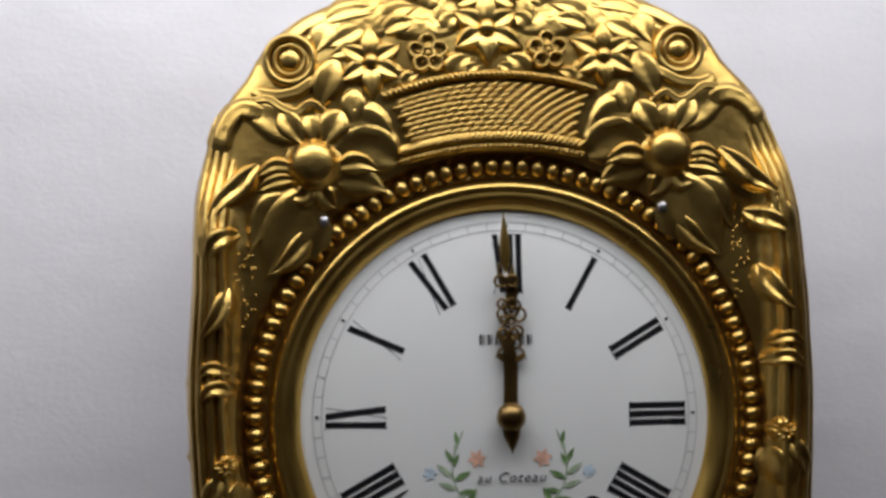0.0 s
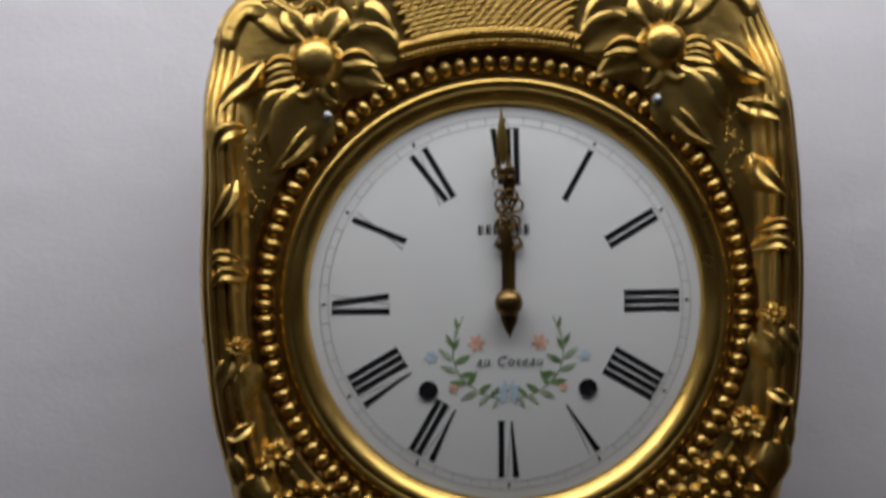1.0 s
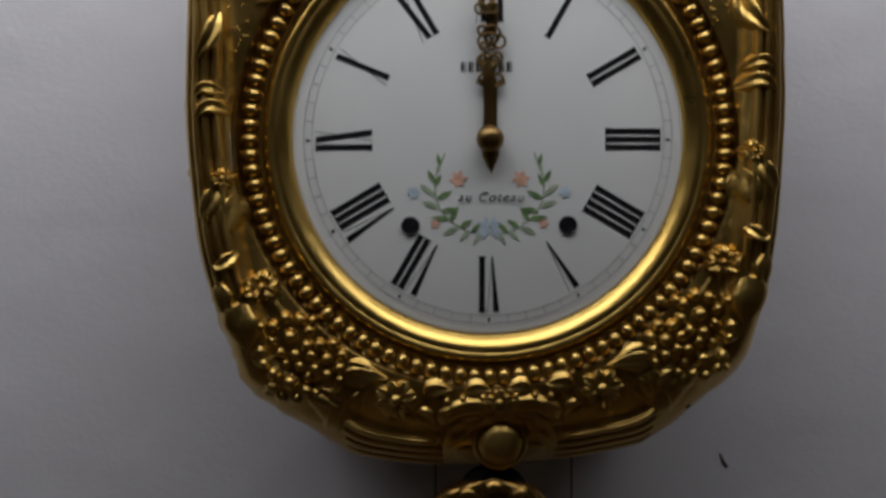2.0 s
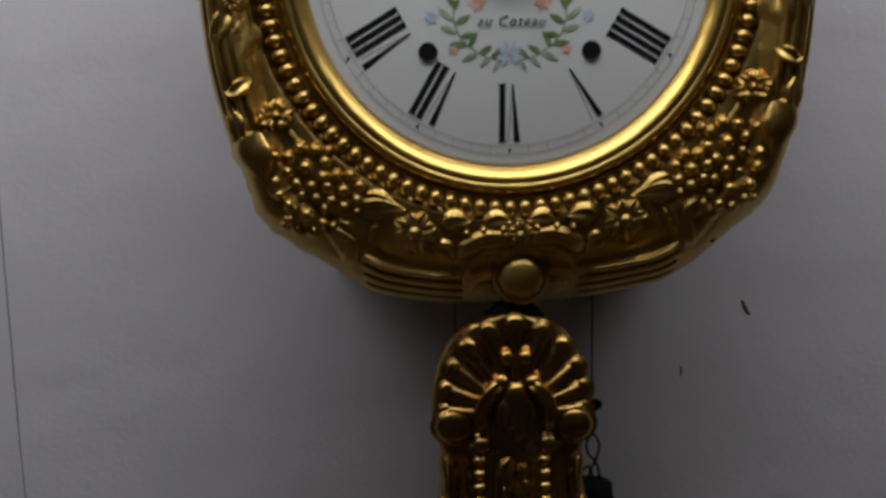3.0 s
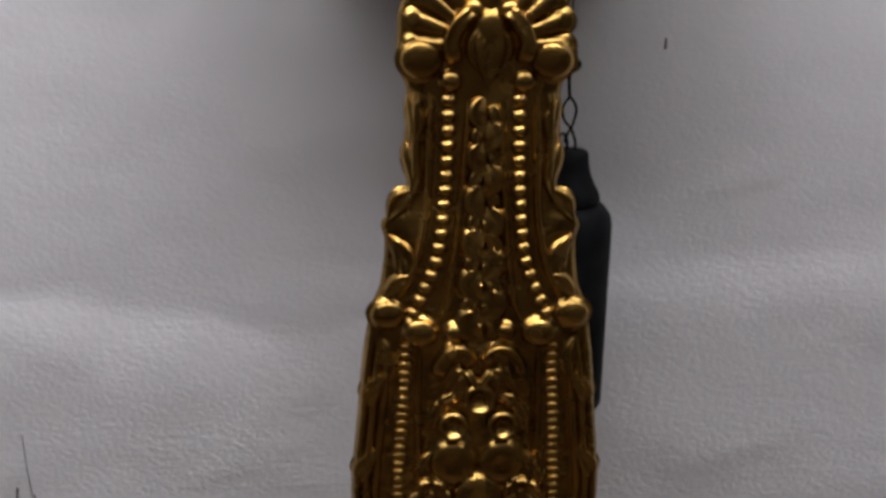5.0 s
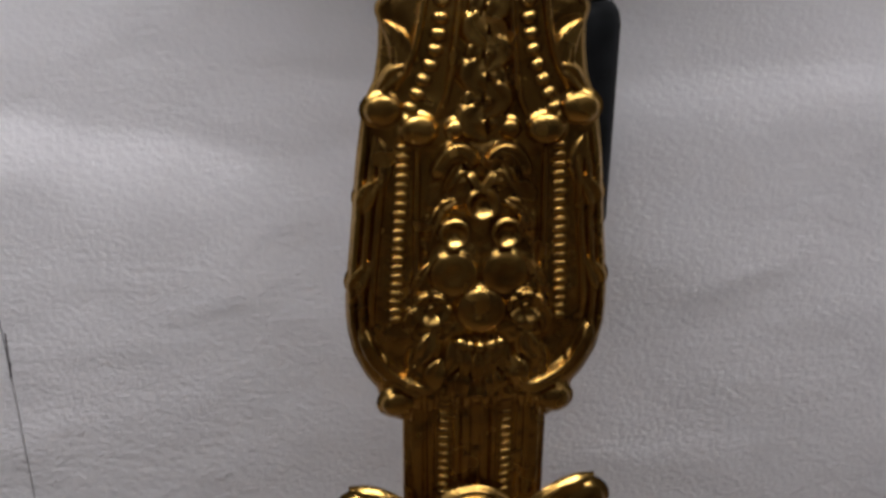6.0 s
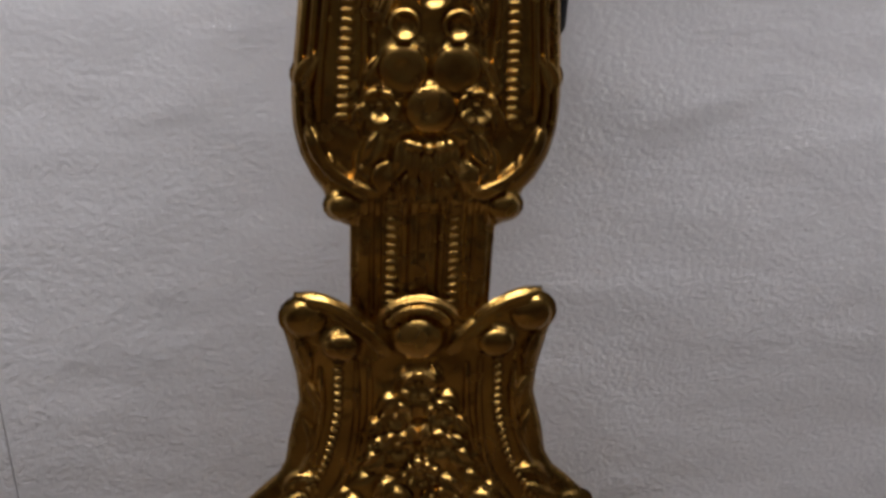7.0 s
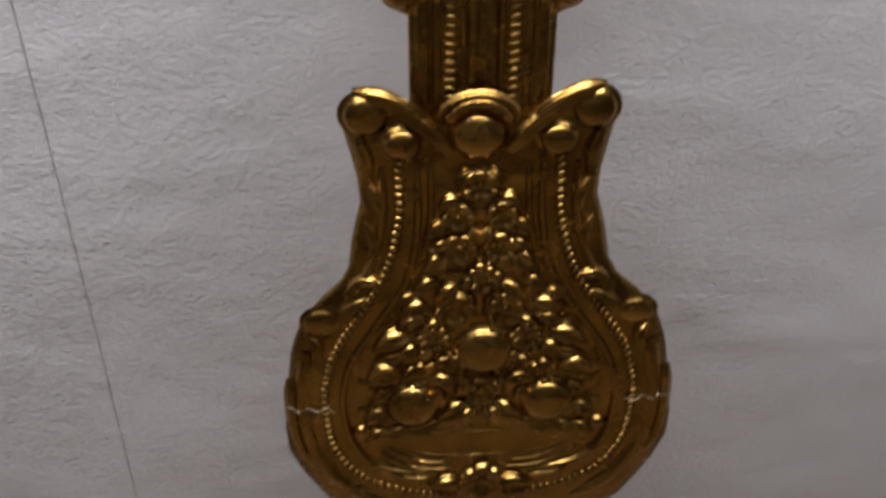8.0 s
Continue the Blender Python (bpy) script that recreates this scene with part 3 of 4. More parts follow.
def wreath(s):
    stem([(s * x, z) for x, z in ((27, -8), (33, -26), (30, -42), (18, -53), (3, -58))], GREEN)
    for x, z, a, l, w, m in ((30, -16, 78, 9, 3.6, GREEN), (32, -20, 110, 8, 3.2, GREEN_PALE), (33, -26, 60, 10, 4, GREEN), (33, -28, 118, 9, 3.6, GREEN), (33, -34, 38, 13, 5, GREEN_PALE),
                             (32, -36, 152, 12, 5, GREEN), (31, -41, 20, 12, 5, GREEN_PALE), (29, -43, 175, 12, 4.6, GREEN), (25, -48, 5, 12, 4.6, GREEN), (24, -49, 120, 11, 5, GREEN),
                             (19, -53, -25, 12, 5, GREEN_PALE), (18, -53, 150, 10, 4.6, GREEN), (12, -55, -45, 10, 4, GREEN_PALE), (11, -56, 135, 9, 4, GREEN), (6, -57, -60, 9, 3.4, GREEN_PALE)):
        sprig(s * x, z, a if s > 0 else 180 - a, l * 0.9, w * 0.68, m)
    painted_flower(s * 19, -24, 5.8, 6, ROSE)
    painted_flower(s * 46, -32, 4.4, 6, BLUE)
    painted_flower(s * 33, -51, 3.6, 5, ROSE)
    for a in (30, 75, -30, -62):
        sprig(s * 1, -53.5, a if s > 0 else 180 - a, 8, 3.2, BLUE, "painted_petal")


mirrored(wreath)


# hands: pierced cast brass, both at twelve
def hand(name, tip, turn, lift, size, label):
    ob = new(name + "_pivot")
    y = -9.4 - lift

    def flat(x, z):
        return y
    bm = strip(flat, ((0, -2), (0, tip * 0.42)), 5.4 * size, 1.2, "reed", 8)
    h = part(name, bm, BRASS_HAND, clock, label)
    bpy.data.objects.remove(ob)
    h.matrix_local = pose(0, 0, 0, 0, turn, 0)
    part("tip", strip(flat, ((0, tip * 0.70), (0, tip)), 5.0 * size, 1.2, "leaf", 12), BRASS_RING if name == "minute_hand" else BRASS_HAND, h)
    for s in (-1, 1):
        for z, r in ((tip * 0.66, 3.6), (tip * 0.55, 2.9), (tip * 0.47, 2.4), (tip * 0.40, 3.3)):
            part("scroll", ring(flat, s * r * 1.05 * size, z, r * size, 0.8, 1.1, 18, 6), BRASS_HAND, h)
        part("scroll", strip(flat, ((s * 1, tip * 0.34), (s * 6.5 * size, tip * 0.40), (s * 8 * size, tip * 0.36)), 2.2, 1.2, "leaf", 9), BRASS_HAND, h)
        part("scroll", strip(flat, ((s * 0.6, tip * 0.62), (s * 4.6 * size, tip * 0.72), (s * 1.2, tip * 0.78)), 1.8, 1.2, "leaf", 9), BRASS_HAND, h)
    return h


hand("hour_hand", 88, 1.2, 1.0, 1.1, "dark brass pierced hour hand at twelve")
minute = hand("minute_hand", 117, -1.6, 3.6, 0.9, "gilt brass pierced minute hand just before twelve")
part("tail", strip(lambda x, z: -12.8, ((0, 0), (0, -21)), 7.4, 1.6, "leaf", 10), BRASS_HAND, minute)
part("hub", lathe([(0, -0.0203), (0.003, -0.0200), (0.006, -0.0184), (0.008, -0.0153), (0.0083, -0.0128), (0.0075, -0.0103), (0.0062, -0.0088), (0.0062, -0.004)], 28), BRASS_HAND, clock, "round brass hand nut")

# ---- relief on the pressed front ----
F = front


def leaf(pts, w, h, kind="leaf", n=11, name="leaf", parent=None, mat=None):
    inside = []
    for x, z in pts:
        k = min(1.0, (reach(x, z) - 1.0 - (0.75 if kind == "leaf" else 0.6) * w) / math.hypot(x, z))
        inside.append((x * k, z * k))
    return part(name, strip(F, inside, w * (1.42 if kind == "leaf" else 1.2), h * 0.6, kind, n), mat or BRASS, parent or relief)


def shoulder(s):
    M = lambda *pts: [(s * x, z) for x, z in pts]
    # roundel: a shallow dish with a raised ring and a boss
    x, z = s * 114, 209
    r = part("roundel", dome(F, x, z, 6.6, 4.2, 24, 6), BRASS, relief)
    part("ring", ring(F, x, z, 8.6, 1.5, 3.6, 36), BRASS, r)
    part("ring", ring(F, x, z, 13.4, 2.6, 5.2, 40), BRASS, r)
    # acanthus folds over and under it
    leaf(M((90, 236), (104, 232), (121, 221), (131, 208)), 7, 4, "ribbon", 16, "scroll")
    leaf(M((136, 193), (125, 189), (112, 190), (98, 198)), 6, 5, "ribbon", 16, "scroll")
    leaf(M((140, 185), (128, 187), (119, 181), (111, 178), (103, 183), (95, 177)), 4.6, 6, "ribbon", 22, "scroll")
    leaf(M((141, 184), (124, 174), (108, 163)), 17, 4.5, "broad", 14)
    leaf(M((98, 242), (80, 243), (56, 237)), 10, 5)
    leaf(M((92, 233), (95, 222), (99, 213)), 12, 5)
    leaf(M((72, 227), (83, 221), (93, 216)), 11, 5.5)
    leaf(M((74, 217), (83, 213), (92, 210)), 9, 5)
    leaf(M((88, 208), (93, 195), (100, 178)), 13, 6)
    leaf(M((78, 190), (79, 181), (78, 169)), 11, 6)
    # the big round fruit with its leaves
    x, z = s * 103, 148
    b = part("fruit", dome(F, x, z, 13.5, 11, 28, 8), BRASS, relief)
    for pts, w, h, kind in ((((120, 179), (114, 169), (107, 158)), 11, 7, "leaf"), (((86, 178), (92, 168), (98, 157)), 13, 8, "leaf"), (((105, 176), (103, 168), (102, 160)), 10, 6, "leaf"),
                            (((91, 150), (74, 158), (55, 149)), 22, 6, "broad"), (((90, 146), (77, 148), (64, 143)), 9, 9, "leaf"), (((86, 171), (70, 171), (55, 159)), 14, 5, "leaf"),
                            (((91, 139), (76, 138), (62, 132)), 13, 4.5, "leaf"), (((105, 136), (110, 130), (118, 131)), 9, 7, "leaf"), (((100, 136), (97, 129), (91, 123)), 10, 8, "leaf"),
                            (((114, 146), (125, 148), (137, 141)), 6, 6, "leaf"), (((114, 140), (125, 139), (138, 133)), 6, 6, "leaf")):
        leaf(M(*pts), w, h, kind, 13, "leaf", b)
    # large leaf that hangs beside the pearls
    leaf(M((104, 132), (118, 112), (133, 85)), 24, 5.5, "leaf", 16)
    leaf(M((116, 130), (131, 119), (140, 101)), 15, 5, "leaf", 14)
    leaf(M((106, 112), (116, 98), (131, 86)), 9, 7, "leaf", 14)
    # crest leaves
    for x0, z0, x1, z1, w, h in ((60, 224, 38, 229, 10, 5), (60, 230, 39, 239, 11, 5), (34, 238, 24, 246, 10, 5), (50, 244, 30, 252, 11, 5), (22, 195, 9, 208, 11, 5), (14, 194, 5, 202, 8, 4.5),
                                 (24, 224, 14, 232, 9, 4.5), (48, 197, 58, 191, 9, 4), (76, 246, 60, 248, 10, 4), (24, 240, 12, 252, 10, 5), (50, 190, 40, 198, 7, 4), (84, 200, 90, 190, 7, 4)):
        leaf(M((x0, z0), ((x0 + x1) / 2 + 2, (z0 + z1) / 2 + 2), (x1, z1)), w, h)
    flower(relief, F, s * 68, 206, 6, 21, 12.5, 5.4, 5.0, -math.pi / 2, kind="leaf")
    # rosette of five outlined petals
    x, z = s * 35, 210
    r = part("rosette", dome(F, x, z, 2.2, 4.0, 12, 4), BRASS, relief)
    for k in range(5):
        a = math.pi / 2 + 2 * math.pi * k / 5
        part("petal", ring(F, x + 7.0 * math.cos(a), z + 7.0 * math.sin(a), 4.1, 1.2, 3.8, 20, 6), BRASS, r)
        part("petal", strip(F, ((x, z), (x + 7.5 * math.cos(a), z + 7.5 * math.sin(a))), 2.6, 2.6, "petal", 7), BRASS, r)
    part("screw", lathe([(0, -0.0012), (0.0026, -0.001), (0.0034, 0.0), (0.0034, 0.004)], 16), STEEL, relief, "grey steel fixing screw").location = (s * 0.099, (front(s * 99, 116) - 1.5) * MM, 0.116)
    # reeded pilaster along the rim
    for d, w in ((2.0, 5.6), (7.2, 6.4), (13.2, 6.6), (19.2, 5.6)):
        pts = [rim_point(a, d, s) for a in np.linspace(-30, 46, 12)]
        part("reed", strip(F, M(*pts), w * 0.9, 4.4, "reed", 52), BRASS, relief)
    # cap, ribbons and tufts that bind it
    leaf(M((131, 178), (143, 182), (155, 176), (164, 164)), 10, 6.5, "ribbon", 16, "ribbon")
    for pts, w, h in ((((134, 149), (145, 137), (155, 128), (170, 118)), 8, 9), (((146, 111), (158, 105), (175, 97)), 8, 8), (((152, 80), (157, 66), (166, 55), (179, 52)), 7, 9), (((153, 34), (164, 37), (179, 30)), 5, 8),
                      (((150, 23), (162, 26), (179, 18)), 6, 9), (((158, -20), (167, -36), (176, -50)), 8, 7), (((150, -60), (161, -67), (174, -66)), 6, 8), (((162, 118), (168, 104), (170, 92)), 9, 6),
                      (((150, -26), (156, -44), (160, -54)), 9, 6), (((149, -90), (157, -104), (149, -121)), 15, 6), (((166, -78), (160, -90), (164, -104)), 8, 6)):
        leaf(M(*pts), w * 1.15, h * 1.5, "leaf", 16, "ribbon")
    for px, pz, n, q in ((156, -16, 5, 7), (138, -81, 6, 10)):
        flower(relief, F, s * px, pz, n, q, q * 0.72, 8, q * 0.3, 0.4, "tuft")
    # pitted ground beside it
    pits = random.Random(7 + s)
    for k in range(34):
        px, pz = pits.uniform(138, 149), pits.uniform(58, 108)
        part("stipple", dome(F, s * px, pz, 0.8, 0.9, 6, 2), BRASS, relief)
    # lower side: blossoms of beads, a leaf, a tied end of the reeds
    for px, pz, n, q in ((124, -112, 8, 11.6), (126, -140, 8, 11.2), (103, -127, 7, 9.6)):
        berries(relief, F, s * px, pz, n, q, 3.6, 4.4, 0.2)
    for px, pz, q in ((140, -127, 3.2), (111, -148, 3.2), (140, -104, 3.0), (110, -103, 3.0), (140, -146, 3.0), (96, -140, 2.8)):
        part("bead", dome(F, s * px, pz, q, 5, 10, 3), BRASS, relief)
    leaf(M((147, -122), (140, -123), (132, -122)), 8, 6)
    leaf(M((98, -150), (106, -158), (117, -168)), 22, 5.5, "ribbon", 10, "tie")
    leaf(M((92, -146), (99, -158), (105, -176)), 9, 7, "ribbon", 10, "tie")
    leaf(M((111, -147), (102, -154), (92, -158)), 9, 8)
    leaf(M((98, -140), (82, -139), (66, -141)), 9, 5, "leaf", 14)
    leaf(M((92, -131), (82, -135), (70, -139)), 7, 5, "leaf", 12)
    flower(relief, F, s * 63, -155, 8, 13.5, 8, 5.5, 4.6, 0.2)
    for pts, w, h in ((((46, -152), (38, -150), (28, -150)), 8, 6), (((84, -150), (88, -158), (94, -166)), 8, 5), (((52, -164), (44, -168), (40, -176)), 8, 6), (((20, -152), (12, -151), (4, -152)), 7, 5)):
        leaf(M(*pts), w, h)
    for d, a0, a1 in ((2.5, -63, -80), (8.4, -62, -80), (14.4, -61, -79.5), (20.2, -60.5, -78)):
        pts = [rim_point(a, d, s) for a in np.linspace(a0, a1, 8)]
        part("reed", strip(F, M(*pts), 5.6, 4.8, "reed", 24), BRASS, relief)
    # bow beside the bottom knob
    leaf(M((6, -166), (14, -162), (26, -164), (38, -171)), 9, 9, "ribbon", 14, "bow")
    leaf(M((10, -170), (22, -172), (32, -172)), 7, 6, "leaf", 12, "bow")
    leaf(M((16, -172), (29, -181), (36, -194)), 10, 7, "leaf", 13, "bow")
    leaf(M((14, -198), (24, -196), (31, -203)), 9, 5, "leaf", 9, "bow")
    for px, pz in ((10, -156), (22, -156), (32, -157)):
        part("bead", dome(F, s * px, pz, 2.4, 4.5, 8, 3), BRASS, relief)


def crest_mask(x, z):
    r, far = math.hypot(x, z), reach(x, z)
    inner = 199 - 0.0027 * x * x if z > 150 and abs(x) < 64 else 0
    d = min(far - 9 - r, r - 158, z - inner if inner else 99)
    return max(0.0, min(1.0, d / 4.0))


def side_mask(x, z):
    """Inside the reeds, down to the tied bundle at the bottom."""
    r, far = math.hypot(x, z), reach(x, z)
    d = min(far - 27 - r, r - 157, -88 - z)
    return max(0.0, min(1.0, d / 4.0))


mirrored(shoulder)
foliage(relief, F, lambda x, z: crest_mask(x, z) * max(0.0, min(1.0, (z - 214) / 8)), (-120, 120), (214, 264), 120, 11, 18, 2.6,
        lambda x, z: math.degrees(math.atan2(z - 150, x - 100)), BRASS, step=1.2)
foliage(relief, F, side_mask, (-152, 152), (-190, -84), 90, 4, 13, 2.2, lambda x, z: 200 if x < 80 else 110, BRASS, step=1.2)
flower(relief, F, 0, 224, 6, 23, 14, 6.2, 5.6, -math.pi / 2, kind="leaf")
flower(relief, F, 0, 248, 6, 20, 14, 6, 4, -math.pi / 2)
knob = part("knob", dome(F, 0, -187.5, 14.6, 11, 28, 8), BRASS, relief)
part("collar", ring(F, 0, -187.5, 15.4, 2.2, 4.5, 36), BRASS, knob)
flower(relief, F, 0, -160, 5, 9, 6, 4.5, 3.0, math.pi / 2)


# the flower basket under the crest
def basket():
    def arch(x, mid, side):
        return mid - (mid - side) * (x / 58.0) ** 2
    def B(x, z):
        return F(x, z) - 2.2 * max(0, 1 - (x / 64.0) ** 4)
    rows = []
    for j in range(9):
        q = j / 8
        half = 57 - 9 * math.sin(q * math.pi / 2)
        rows.append([(x * MM, (B(x, arch(x, 192 - 28 * q, 182 - 26 * q)) + (2.5 if abs(x) > half - 0.1 else 0)) * MM, arch(x, 192 - 28 * q, 182 - 26 * q) * MM) for x in np.linspace(-half, half, 25)])
    body = part("basket", grid(rows), BRASS, relief, "woven brass flower basket")
    strand = bead_mesh("strand", 4.3, 1.4, 1.6, BRASS)
    for j in range(9):
        q = (j + 0.5) / 9
        half = 57 - 9 * math.sin(q * math.pi / 2)
        n = 17
        for i in range(n):
            x = -half + 2 * half * (i + (0.25 if j % 2 else 0.75)) / n
            z = arch(x, 192 - 28 * q, 182 - 26 * q)
            ob = new("strand", strand)
            ob.parent = body
            ob.matrix_local = pose(x * MM, B(x, z) * MM, z * MM, 0, -19, 0)
    for mid, side, half, w, h, tilt in ((196.5, 187, 63, 4.6, 3.6, 45), (161.0, 152.5, 53, 6.5, 3.4, -38), (155.6, 147.0, 54, 3.4, 2.8, -30)):
        pts = [(x, arch(x, mid, side)) for x in np.linspace(-half, half, 9)]
        rope = part("rope", strip(lambda x, z: B(x, z) + 1.0, pts, w, h, "reed", 36), BRASS, relief)
        turn = bead_mesh("rope_turn", w * 0.62, 1.15, 1.5, BRASS)
        n = int(half * 2 / 3.0)
        for i in range(n):
            x = -half + 2 * half * (i + 0.5) / n
            z = arch(x, mid, side)
            ob = new("rope_turn", turn)
            ob.parent = rope
            ob.matrix_local = pose(x * MM, (B(x, z) - h + 1.6) * MM, z * MM, 0, tilt, 0)


basket()

# the relief belongs to the clock itself, leaning as the sheet leans
LEAN = pose(-0.002, 0, 0, 0, -TILT, 0)
for ob in list(relief.children):
    ob.parent = clock
    ob.matrix_basis = LEAN @ ob.matrix_basis

# ---- the pendulum ----
# Half widths of its pressed plates against height (mm from the dial's centre).
UPPER = ((-211.5, 6), (-213, 18), (-218, 29), (-227, 38), (-240, 45), (-256, 49.5), (-279, 50.5), (-290, 48), (-297, 45), (-315, 45), (-338, 47.5), (-350, 44.5), (-364, 46), (-370, 49.5), (-376, 59), (-380, 60.5), (-388, 58), (-401, 58.5), (-418, 61),
         (-433, 67.5), (-458, 71.5), (-480, 74), (-508, 76.5), (-531, 79), (-554, 81), (-575, 80.5), (-592, 77), (-608, 69.5), (-617, 62.5), (-632, 60), (-640, 52), (-646, 30))
LOWER = ((-686, 90.5), (-706, 91.5), (-716, 90), (-735, 86), (-752, 83), (-772, 82), (-790, 87), (-805, 90.5), (-826, 94), (-841, 102), (-856, 118), (-869, 130), (-888, 138.5), (-910, 145.5), (-945, 152), (-976, 156), (-1008, 155.5), (-1034, 146), (-1055, 135),
         (-1078, 121), (-1100, 96), (-1114, 66), (-1122, 34), (-1125, 12))
pendulum = tagged(new("pendulum"), "long pressed brass clock pendulum with lyre-shaped lower plate", "pendulum")
SWING = 0.2
pendulum.matrix_world = Matrix.Translation((0, DIAL_Y, DIAL_Z + 0.0823)) @ pose(0, 0, 0, 0, -SWING, 0) @ Matrix.Translation((0, 0, -0.0823))


def half_width(table, z):
    zs, ws = np.array(table)[::-1].T
    return float(np.interp(z, zs, ws))


def plate_y(table, base, rise):
    def under(x, z):
        w = half_width(table, z)
        u = min(1.0, abs(x) / max(4.0, w))
        return base - rise * (1 - u ** 5) + 1.3 * noise.noise(Vector((x * 0.07, z * 0.07, 8.0))) * (1 - u * u)
    return under


def plate(table, under, step, notch=None):
    zs = np.arange(table[-1][0], table[0][0] + step / 2, step)
    rows = []
    for z in zs:
        w = half_width(table, z)
        top = notch(w, z) if notch else z
        row = [(-w * MM * 0.97, 0.0125, top * MM)]
        for u in np.linspace(-1, 1, 33):
            x, top = u * w, z
            if notch:
                top = notch(x, z)
            row.append((x * MM, under(x, z) * MM, top * MM))
        row.append((w * MM * 0.97, 0.0125, (notch(w, z) if notch else z) * MM))
        rows.append(row)
    return grid(rows)


plate_u = plate_y(UPPER, 8.0, 8.0)


def U(x, z):
    """The upper plate's face, which dips behind the neck at its foot."""
    k = max(0.0, min(1.0, (-620 - z) / 20.0))
    return plate_u(x, z) + 6.5 * k * k * (3 - 2 * k) * (1 if abs(x) < 40 else 0)


L = plate_y(LOWER, 5.0, 9.0)


def N(x, z):
    return 5.5 - 2.5 * (1 - (x / 47.0) ** 4)


def notched(x, z):
    """The lower plate's top edge dips beside its middle arch."""
    edge = -686 - 22 * math.exp(-((abs(x) - 33) / 15.0) ** 2) - 6 * math.exp(-(x / 12.0) ** 2) - (16 * ((abs(x) - 70) / 20.0) ** 2 if abs(x) > 70 else 0)
    return z if z < edge - 4 else min(z, edge)


rod = part("rod", box(-0.006, 0.006, 0.010, 0.014, -0.245, -0.02, 0.001), IRON, pendulum, "black iron pendulum rod", smooth=False)
part("rod_hook", lathe([(0, 0.016), (0.021, 0.016), (0.0235, 0.012), (0.021, 0.008), (0, 0.007)], 24), IRON, rod, "black iron hook plate").location = (0.002, 0.0, -0.226)
upper = part("upper_plate", plate(UPPER, U, 2.5), BRASS_OLD, pendulum, "pressed brass upper plate with shell top")
neck = part("neck", grid([[(x * MM, (N(x, z) if abs(x) < 46.5 else 12.0) * MM, z * MM) for x in (-46.6, -46, -42, -34, -28, -15, -9, -4, 0, 4, 9, 15, 28, 34, 42, 46, 46.6)] for z in np.linspace(-712, -625, 12)]), BRASS_OLD, pendulum, "narrow brass neck plate")
lower = part("lower_plate", plate(LOWER, L, 3.0, notched), BRASS_OLD, pendulum, "lyre-shaped pressed brass lower plate with split soldered edges")


def orn(parent, under, name, pts, w, h, kind="leaf", n=11):
    return part(name, strip(under, pts, w * (0.95 if kind == "leaf" and parent == lower else 1.2), h * (1.0 if kind != "leaf" else 1.25 if parent == lower else 1.0) * (1.0 if kind == "leaf" else 0.8 if parent == neck else 1.35), kind, n), BRASS_OLD, parent)


def boss(parent, under, name, x, z, r, h, rx=1.0, n=18, dent=0.0):
    return part(name, dome(under, x, z, r, h * 0.78, n, 12 if dent else 6, rx=rx, dent=dent), BRASS_OLD, parent)


def shell():
    cx, cz = 2.0, -272.0
    fan = boss(upper, U, "shell", cx, cz + 8, 10, 5)
    for k in range(11):
        a = math.radians(-2 + 184 * k / 10)
        c, s = math.cos(a), math.sin(a)
        r1 = 59 - 11.5 * abs(c) ** 1.5
        pts = [(cx + r * c, cz + r * s) for r in (20, 34, r1 - 6)]
        part("flute", strip(U, pts[::-1], 11.5, 4.2, "rib", 9), BRASS_OLD, fan)
        part("scallop", dome(U, cx + (r1 - 5) * c, cz + (r1 - 5) * s, 7.0, 2.6, 14, 4), BRASS_OLD, fan)
    for x, z, r in ((-3, -237, 5.2), (8, -237, 5.2), (-7, -253, 6), (13, -253, 6)):
        boss(upper, U, "bead", x, z, r, 8)
    for s in (-1, 1):
        orn(upper, U, "scroll", ((cx + s * 8, -252), (cx + s * 17, -260), (cx + s * 22, -271), (cx + s * 19, -283)), 8, 8, "ribbon", 14)
        orn(upper, U, "leaf", ((cx + s * 2, -262), (cx + s * 8, -274), (cx + s * 5, -290)), 10, 5)
    orn(upper, U, "leaf", ((cx, -258), (cx, -278), (cx, -298)), 17, 5)


shell()
bead_up = bead_mesh("bar_bead", 5.4, 3.7, 2.6, BRASS_OLD)
bead_mid = bead_mesh("bar_bead", 5.2, 2.5, 1.1, BRASS_OLD)
bead_low = bead_mesh("bar_bead", 4.4, 2.6, 2.3, BRASS_OLD)


